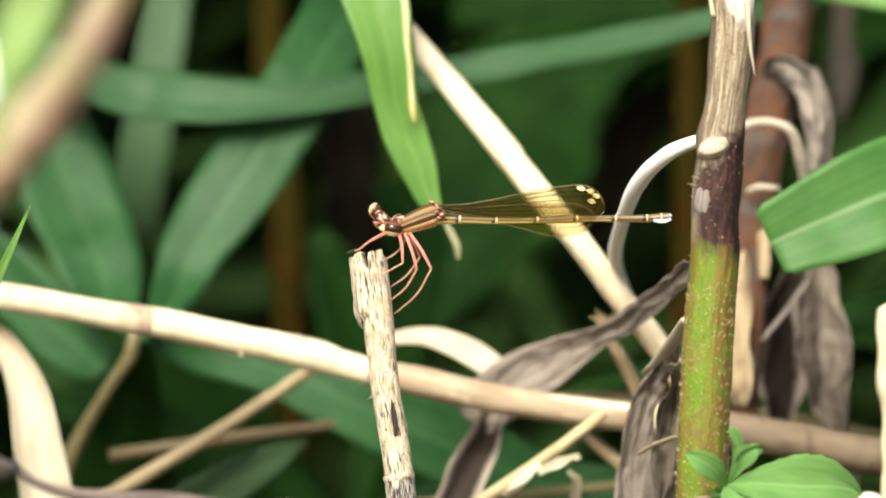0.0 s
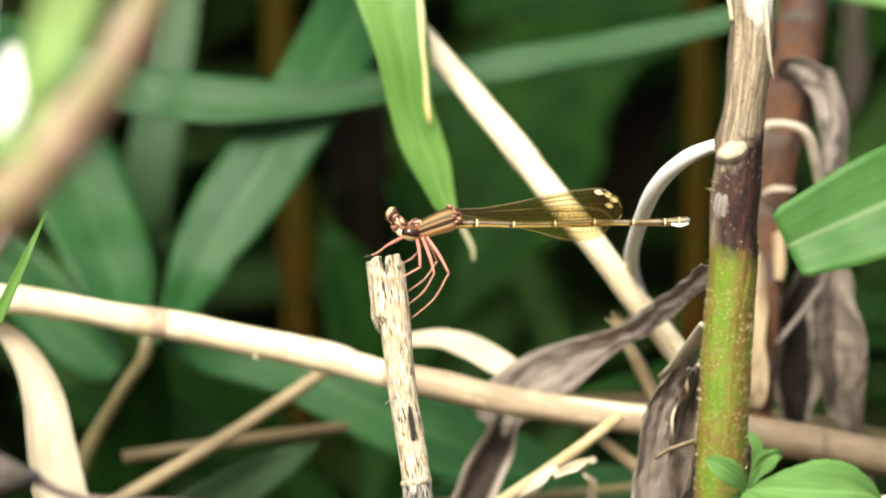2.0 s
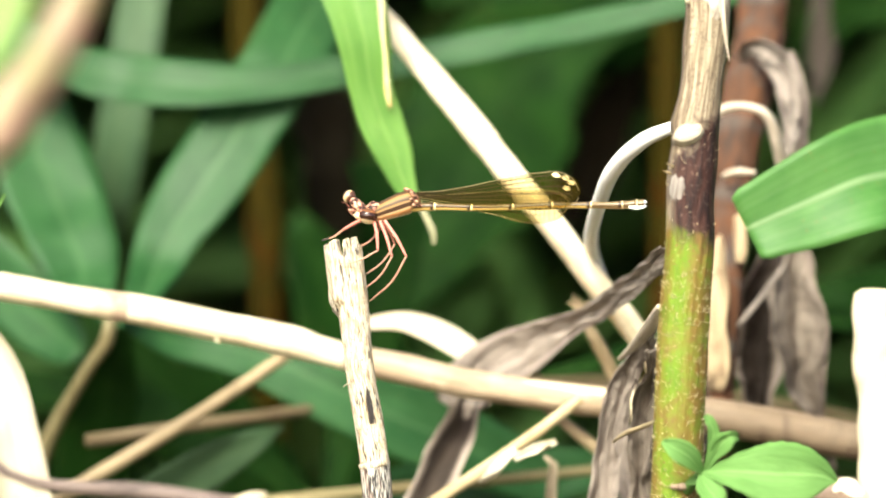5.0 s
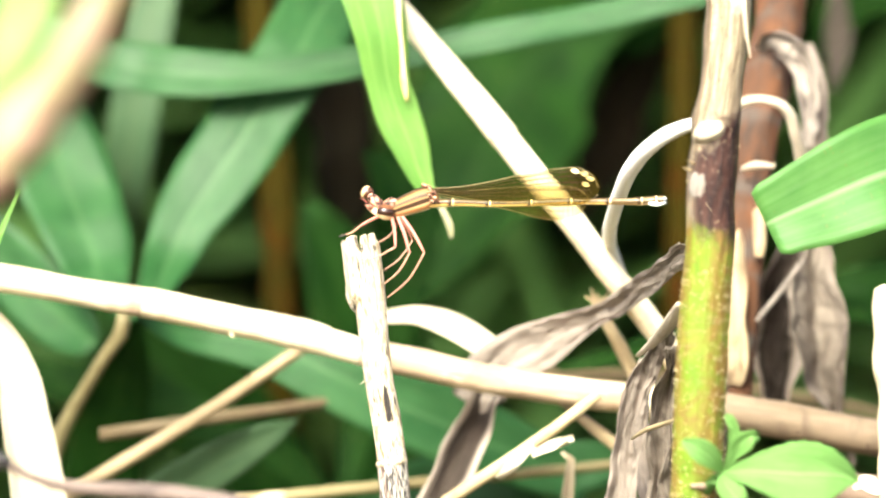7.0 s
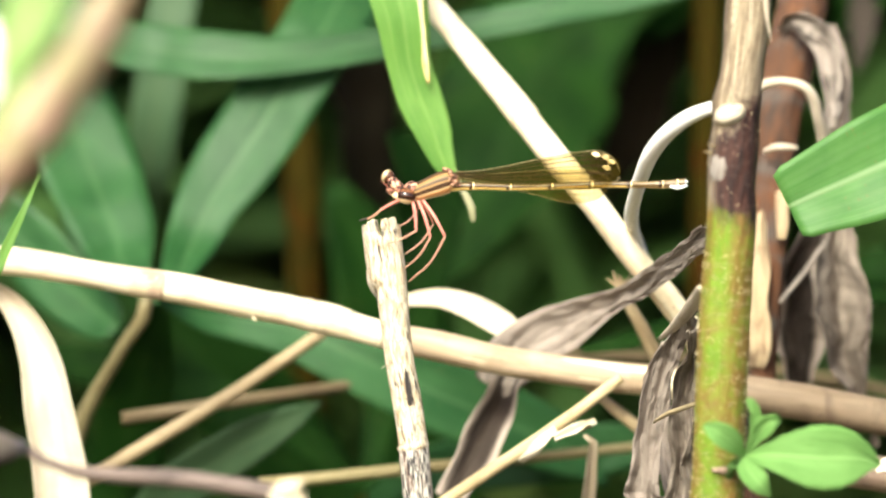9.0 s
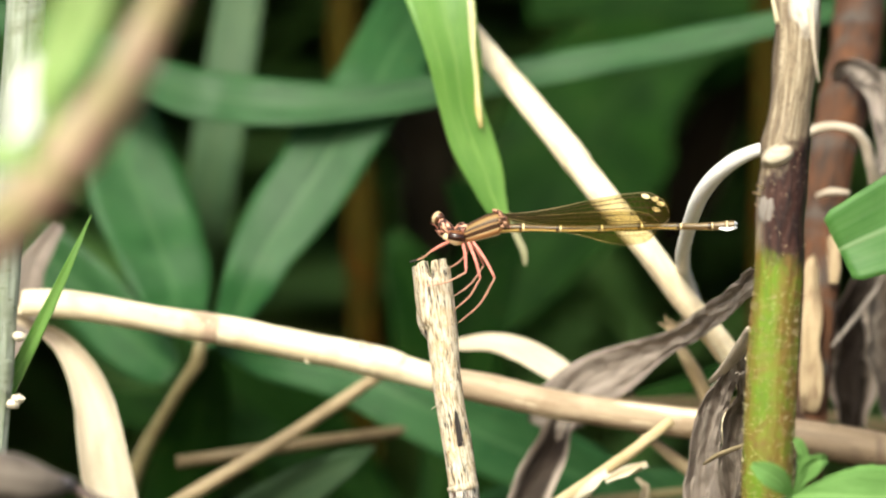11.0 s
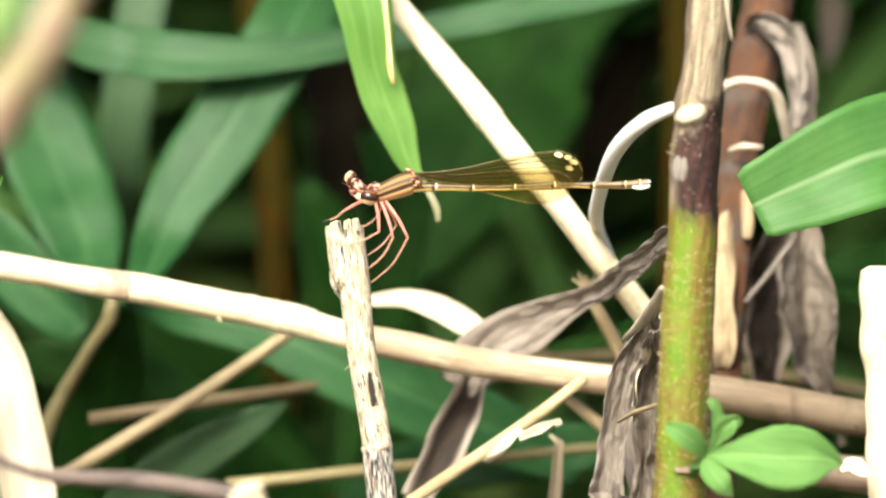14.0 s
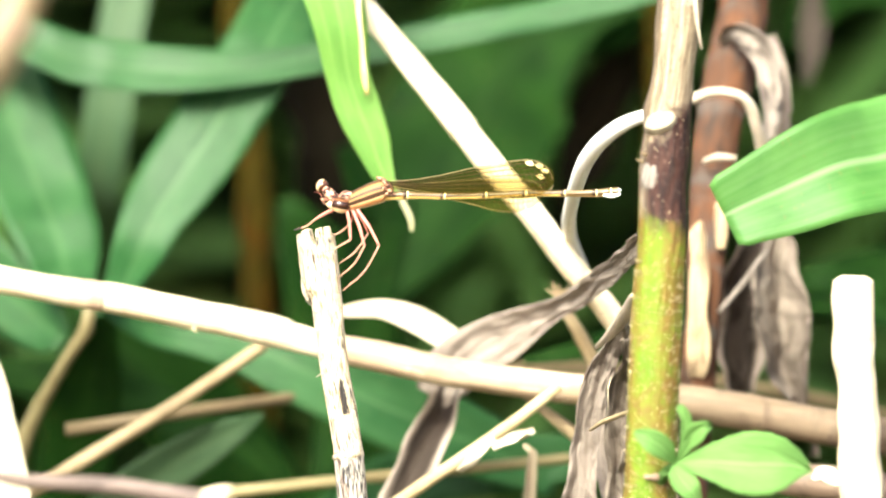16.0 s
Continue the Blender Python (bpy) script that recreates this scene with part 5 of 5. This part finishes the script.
    lf(th, "curled_leaf", [(-67.13, 44, -7.16), (-63.14, 45, -8.59), (-59.15, 46, -10.69), (-56.44, 46, -14.01), (-54.3, 46, -19.17), (-53.3, 46, -25.06), (-52.3, 47, -31.13), (-52, 52, -70), (-46, 60, GROUND)], [1.3, 1.8, 3.3, 5.0, 6.9, 8.2, 9.0, 8, 3], TAN_LEAF, tilt=15, twist=50, seed=11, fold=10, n=200, m=17, curl=30)
    lf(th, "arched_leaf", [(-9.2, 55, -12.3), (-8.2, 54.6, -12.05), (-6.35, 54, -11.87), (-2.09, 53, -11.71), (1.34, 52, -12.75), (4.55, 52, -14.46), (7.31, 52, -16.33), (9.03, 53, -18.43)], [0.7, 1.3, 2.0, 2.9, 3.7, 4.0, 3.4, 2.2], TAN_LEAF, "pale arched dry leaf", tilt=40, seed=10, n=70)
    lf(th, "leaf_tip", [(16.35, 39.5, -29.01), (16.86, 39.0, -28.55), (17.44, 39.5, -28.86), (17.44, 40.0, -29.91), (17.15, 41.0, -32.15), (16.86, 43.0, -35.54), (8, 50, -130), (-20, 58, GROUND)], [0.4, 0.9, 1.2, 1.1, 1.5, 2.0, 1.8, 1.5], TAN_LEAF, tilt=5, seed=17, n=80, fold=30, crumple=0.4)
    lf(th, "leaf_scrap", [(53.5, 20, -33.2), (54.7, 20, -32.5), (56.2, 20, -33.1), (57.6, 21, -33.4)], [0.5, 2.2, 2.4, 0.4], PALE_LEAF, "white scrap of dry leaf", tilt=35, seed=18, n=20)
    th = plant("dry_grass", "grey withered leaves bunched at a stem", (-86, 70, GROUND), "dry leaf", "")
    lf(th, "withered_leaf", [(-59.6, 66, 3.9), (-62.3, 66, 1), (-63.4, 66, -3.5), (-65, 68, -11), (-88, 70, -60), (-86, 70, GROUND)], [2, 5, 6, 4, 4, 3], DRY_LEAF, crumple=1.6, fold=25, seed=14, n=40, m=13)
    th = plant("leafy_weed", "yellow-green leaves lit close to the viewer", (-100, -210, GROUND), "plant", "")
    part("culm", tube(w([(-56.9, -215, 11.7), (-98, -214, -60), (-100, -210, GROUND - 3)], [1.2, 1.5, 1.8]), n=16, m=10), CANE, th)
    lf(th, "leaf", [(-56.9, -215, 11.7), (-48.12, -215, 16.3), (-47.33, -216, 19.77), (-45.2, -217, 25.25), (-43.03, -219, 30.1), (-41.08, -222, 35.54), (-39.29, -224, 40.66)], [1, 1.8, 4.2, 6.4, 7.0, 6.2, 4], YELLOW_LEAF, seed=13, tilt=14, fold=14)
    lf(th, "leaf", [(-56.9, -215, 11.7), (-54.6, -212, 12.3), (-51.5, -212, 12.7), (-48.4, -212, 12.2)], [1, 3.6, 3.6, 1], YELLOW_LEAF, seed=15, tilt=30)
    # white shape that stands for the glare on these leaves
    lf(th, "dry_leaf", [(-56.9, -215, 11.7), (-53.7, -180, 14), (-52.5, -160, 17.5), (-52.7, -150, 21.1), (-52.3, -148, 24.6)], [1, 1.4, 3.2, 3.2, 0.8], PETIOLE, "white leaf shape added for a spot of sun glare", seed=16, tilt=35)


build_reeds()


# ---- undergrowth ----
def build_undergrowth():
    """Dense shaded leaves behind as one mass, with an unseen overhang added for shade."""
    rng = random.Random(11)
    verts, faces, uvs = [], [], []
    made = 0
    while made < 6600:
        x, y, z = rng.uniform(-650, 650), rng.uniform(150, 750), rng.uniform(GROUND + 20, 290)
        if made % 3:
            x, y, z = rng.uniform(-150, 150), rng.uniform(290, 640), rng.uniform(-110, 140)
        if y + 0.75 * max(z, 0) < 205 + abs(x) * 0.1 or abs(x) < 80 and abs(z) < 65 and y < 340:
            continue
        made += 1
        L, W = rng.uniform(50, 130), rng.uniform(8, 20)
        a, drop = rng.uniform(0, 2 * math.pi), rng.uniform(-0.9, 0.5)
        d = np.array([math.cos(a), 0.5 * math.sin(a), drop])
        d /= np.linalg.norm(d)
        s = np.cross(d, [rng.uniform(-0.4, 0.4), -0.6, 1.0])
        s /= np.linalg.norm(s)
        up = np.cross(s, d)
        ragged = (abs(x) / 640) ** 4 + (max(y - 400, 0) / 340) ** 4 + 0.35 * wob((x, y, z), 5, 0.012)
        if ragged > 0.85 or x < -55 and -110 < z < 0 and y < 430:
            continue
        k0 = len(verts)
        for i in range(6):
            f = i / 5
            p = np.array([x, y, z]) + d * L * (f - 0.5) - np.array([0, 0, 1]) * 18 * (f - 0.3) ** 2
            hw = W / 2 * math.sin(math.pi * (0.06 + 0.93 * f)) ** 0.8
            for u, lift in ((-1, 0.22), (0, 0.0), (1, 0.22), (0, -0.03)):
                verts.append(V(p + s * hw * u + up * hw * lift))
        for i in range(5):
            for j in range(4):
                b0, b1 = k0 + i * 4 + j, k0 + i * 4 + (j + 1) % 4
                faces.append((b0, b1, b1 + 4, b0 + 4))
                u0, u1 = ((0, .5), (.5, 1), (1, .5), (.5, 0))[j]
                uvs += [(u0, i * L / 500), (u1, i * L / 500), (u1, (i + 1) * L / 500), (u0, (i + 1) * L / 500)]
    me = bpy.data.meshes.new("undergrowth")
    me.from_pydata(verts, [], faces)
    layer = me.uv_layers.new(name="strip")
    layer.data.foreach_set("uv", [c for p in uvs for c in p])
    me.polygons.foreach_set("use_smooth", [True] * len(faces))
    thing("undergrowth", me, UNDER, (0, 300, GROUND), "dense dark green undergrowth in deep shade", "undergrowth", kind="stuff")


build_undergrowth()


# ---- damselfly ----
def build_damselfly():
    th = thing("damselfly", None, None, (-3.13, 0, 3.72), "bronze and cream damselfly with red legs and folded amber wings", "damselfly")
    part("thorax", tube(w([(-6.21, 0, 2.8), (-5.85, 0, 2.87), (-5.28, 0, 2.94), (-4.28, 0, 3.29), (-2.99, 0, 3.75), (-1.7, 0, 4.21), (-0.85, 0, 4.42), (-0.2, 0, 4.27), (0.3, 0, 3.99)], [0.15, 0.72, 1.02, 1.24, 1.42, 1.5, 1.4, 0.95, 0.3]), n=60, m=40, lumps=0.05, seed=2, flat=0.86), THORAX, th, "dark bronze thorax with cream stripes")
    part("prothorax", ball((-5.63, -0.1, 3.66), (0.95, 0.85, 0.8), 24, 16, (0, -10, 0), 0.12, 3), HEAD, th)
    for p, r in (((-1.5, -0.5, 5.9), 0.42), ((-1.0, -0.7, 5.75), 0.45), ((-0.69, -1.0, 5.29), 0.42), ((-0.25, -1.0, 4.95), 0.4), ((-0.75, -1.2, 4.65), 0.36), ((-0.16, -0.9, 4.35), 0.45), ((0.2, -0.7, 3.95), 0.36), ((-0.5, -1.2, 3.95), 0.34), ((-0.85, 0.6, 5.63), 0.5)):
        part("wing_hinge", ball(p, (r * 0.85, r * 0.8, r * 0.6), 18, 12, (0, 20 + 40 * r, 0), 0.5, 5), HINGE, th)
    hd = part("head", ball((-7.49, 0, 3.74), (1.75, 0.95, 0.72), 28, 22, (0, 46, 0), 0.08, 4), HEAD, th, "pink and dark banded head")
    part("eye", ball((-8.7, 0.3, 5.03), (0.88, 0.84, 0.86), 30, 26, (0, 25, -25)), EYE_PALE, hd, "cream and brown eye")
    part("eye", ball((-6.34, -0.95, 2.57), (1.0, 1.05, 1.2), 32, 30, (0, 100, 0)), EYE, hd, "dark brown eye, cream beneath")
    part("face", ball((-8.34, -0.5, 3.18), (0.6, 0.55, 0.42), 20, 14, (0, 40, 0), 0.35, 6), HINGE, hd, "yellowish face")
    part("mouthparts", ball((-7.49, -0.5, 2.53), (0.95, 0.6, 0.42), 20, 14, (0, 34, 0), 0.3, 7), FACE, hd)
    for p, q in (((-8.69, -0.7, 3.75), (-9.68, -1.6, 4.41)), ((-7.98, -1, 3.25), (-9.03, -2.2, 3.49))):
        part("antenna", tube(w([p, tuple((a + b) / 2 + 0.08 for a, b in zip(p, q)), q], [0.09, 0.05, 0.02]), n=8, m=6), LEG, hd)
    # abdomen: one part a segment, a pale ring at each joint
    line = curve_points(w([(-0.85, 0, 3.71), (2.01, 0, 3.76), (6.65, 0, 3.64), (11.87, 0, 3.68), (17.01, 0, 3.91), (21.8, 0, 3.89), (25.8, 0, 3.9), (28.8, 0, 4.07)], [0.62, 0.5, 0.44, 0.42, 0.42, 0.42, 0.5, 0.6]), 260)
    ends = [0.0, 0.095, 0.252, 0.43, 0.602, 0.765, 0.90, 0.965, 1.0]
    for a, b in zip(ends, ends[1:]):
        i, j = int(a * 259), int(b * 259)
        seg = [tuple(line[k]) for k in np.linspace(i, j, 7).astype(int)]
        seg = [(x, y, z, r * g) for (x, y, z, r), g in zip(seg, (0.92, 1.0, 0.97, 0.96, 0.97, 1.02, 1.06))]
        sg = part("abdomen_segment", tube(seg, n=22, m=20), ABDOMEN if a < 0.7 else TAIL, th)
        if a > 0:
            k = i + 1
            part("ring", tube([(*line[k, :3], line[k, 3] * 0.99), (*(line[k, :3] * 0.4 + line[k + 1, :3] * 0.6), line[k, 3] * 1.14), (*line[k + 1, :3], line[k, 3] * 1.1), (*line[k + 2, :3], line[k, 3] * 0.98)], n=8, m=20), RING, sg, "pale joint ring")
        if b < 0.95:
            k = j - 3
            part("dark_band", tube([(*line[k + d, :3], line[k + d, 3] * 1.06) for d in (0, 1, 2, 3)], n=8, m=20), DARK_BAND, sg, "dark band before the joint")
    part("claspers", joined("claspers", [blade(w([(26.86, -0.4, 3.65), (27.93, -0.5, 3.51), (28.86, -0.4, 3.64)], [0.3, 0.5, 0.2]), n=10, m=5, thick=0.25), tube(w([(28.59, 0.3, 4.21), (28.94, 0.3, 4.28), (29.23, 0.3, 4.2)], [0.3, 0.24, 0.05]), n=8, m=8), tube(w([(28.51, -0.3, 3.86), (28.86, -0.3, 3.78), (29.15, -0.3, 3.71)], [0.28, 0.24, 0.05]), n=8, m=8)]), WHITE, th, "white tail tip")
    # wings folded over the back
    fore = ([(-0.56, 0, 5.35), (2.23, 0, 5.12), (6.16, 0, 5.1), (10.8, 0, 5.44), (15.45, 0, 5.63), (18.66, 0, 5.69), (19.95, 0, 5.47), (20.66, 0, 5.18)], [0.5, 1.1, 2.3, 3.6, 4.7, 4.3, 2.9, 0.4])
    hind = ([(-0.49, 0, 4.99), (2.23, 0, 4.76), (6.16, 0, 4.5), (10.2, 0, 4.2), (13.6, 0, 3.85), (16.2, 0, 3.8), (18.2, 0, 4.0), (19.4, 0, 4.3)], [0.5, 0.9, 1.9, 3.1, 4.1, 4.1, 2.8, 0.4])
    for nth, ((p, wd), dep, up) in enumerate(((fore, -0.55, 0.0), (fore, 0.55, 0.15), (hind, -0.32, 0.0), (hind, 0.32, -0.25))):
        p = [(x, y + dep * (0.4 + i * 0.12), z + up * i / 7) for i, (x, y, z) in enumerate(p)]
        c = curve_points(w(p, wd), 60)
        fr = frames_along(c[:, :3])
        wing = part("wing", blade(w(p, wd), tilt=4, fold=0, n=60, m=7, thick=0.012), WING, th, "clear amber wing with fine veins")

        def at(f, u):
            k = min(int(f * 59), 58)
            g = f * 59 - k
            q = c[k] * (1 - g) + c[k + 1] * g
            return tuple(q[:3] + np.array([0, -0.02, 0]) + np.array([0, 0, 1.0]) * u * q[3] / 2)

        fine = 0.044 if nth == 0 else 0.022
        net = []
        for u0, u1 in ((1, 1), (-1, -1), (0.72, 0.86), (0.45, 0.6), (0.2, 0.25), (-0.1, -0.15), (-0.4, -0.5)):
            fs = np.linspace(0.02, 0.995 if abs(u0) == 1 else 0.94, 26)
            net.append(tube([(*at(f, u0 + (u1 - u0) * f), 0.024 if abs(u0) == 1 else fine) for f in fs], n=40, m=4))
        rows = [1, 0.86, 0.6, 0.25, -0.15, -0.5, -1]
        rng = random.Random(nth)
        for a, b in zip(rows, rows[1:]):
            f = 0.24 + rng.random() * 0.03
            while f < 0.95:
                net.append(tube([(*at(f, a), fine), (*at(f + 0.004, (a + b) / 2), fine), (*at(f + 0.008, b), fine)], n=3, m=3))
                f += rng.uniform(0.026, 0.036)
        part("vein_net", joined("vein_net", net[7:] + net[2:7]), VEIN, wing, "fine brown wing veins")
        part("wing_edge", joined("edge", net[:2] + net[3:4]), EDGE, wing, "pale golden wing edge, its glint put into the colour")
        sx, sz = ((17.58, 7.72), (18.76, 7.38), (18.93, 6.05), (19.47, 6.76))[nth]
        sp = [(sx + d, at(0.9, 0)[1], sz - 0.28 * d) for d in (-0.52, -0.22, 0.22, 0.52)]
        part("wing_spot", blade(w([(x, y - 0.02, z) for x, y, z in sp], [0.15, 0.5, 0.55, 0.2]), tilt=0, fold=0, n=10, m=5, thick=0.03), RING, wing, "cream wing spot")
    # legs: thigh with its shank
    for hip, knee, foot, side in (
            ((-7.13, -0.6, 2.1), (-9.55, -1.6, 0.84), (-12.22, -0.5, -0.52), 2),
            ((-5.56, -1, 1.96), (-5.12, -2.6, -1.8), (-10.69, -2.7, -3.63), 1),
            ((-4.84, -1, 1.95), (-3.34, -2.8, -2.59), (-6.72, -2.2, -6.58), 1),
            ((-4.27, -1, 2.02), (-1.49, -2.6, -2.53), (-6.16, -1.8, -8.23), 1),
            ((-5.01, 0.6, 1.79), (-5.03, 1.8, 0.63), (-7.6, 0.8, -1.42), 0),
            ((-4.58, 0.6, 1.79), (-2.97, 2.2, -1.03), (-6.91, 1.4, -5), 0)):
        hip, knee, foot = (np.array(v) for v in (hip, knee, foot))
        bend = np.array([0.12, -0.1, 0.12])
        thigh = part("leg", tube(w([hip, (hip + knee) / 2 + bend, knee], [0.23, 0.22, 0.15] if side and hip[0] > -12 else [0.13, 0.13, 0.1]), n=16, m=10), LEG, th, "red leg")
        sag = np.array([0.35, 0, -0.35]) * np.linalg.norm(foot - knee) / 6
        mid = (knee + foot) / 2 + sag
        sh = curve_points(w([knee, mid, foot], [0.12, 0.105, 0.06]), 20)
        bits = [tube([tuple(v) for v in sh], n=20, m=8)]
        for k in range(3, 18, 2):
            o = np.array([0.28, -0.05, -0.2]) * (1 if k % 4 == 1 else -1)
            bits.append(tube(w([sh[k, :3], sh[k, :3] + o * 0.5, sh[k, :3] + o + (sh[k, :3] - sh[k - 1, :3]) * 0.5], [0.02, 0.015, 0.006]), n=3, m=3))
        part("shank", joined("shank", bits), SHANK, thigh, "thin pinkish shank with bristles")
        if side == 2:
            part("foot", tube([(*sh[k, :3], 0.13) for k in (13, 16, 18, 19)], n=10, m=8), CHAR, thigh, "dark foot")


build_damselfly()


def motions():
    """Only the viewpoint moves: the insect and the plants keep still."""


motions()
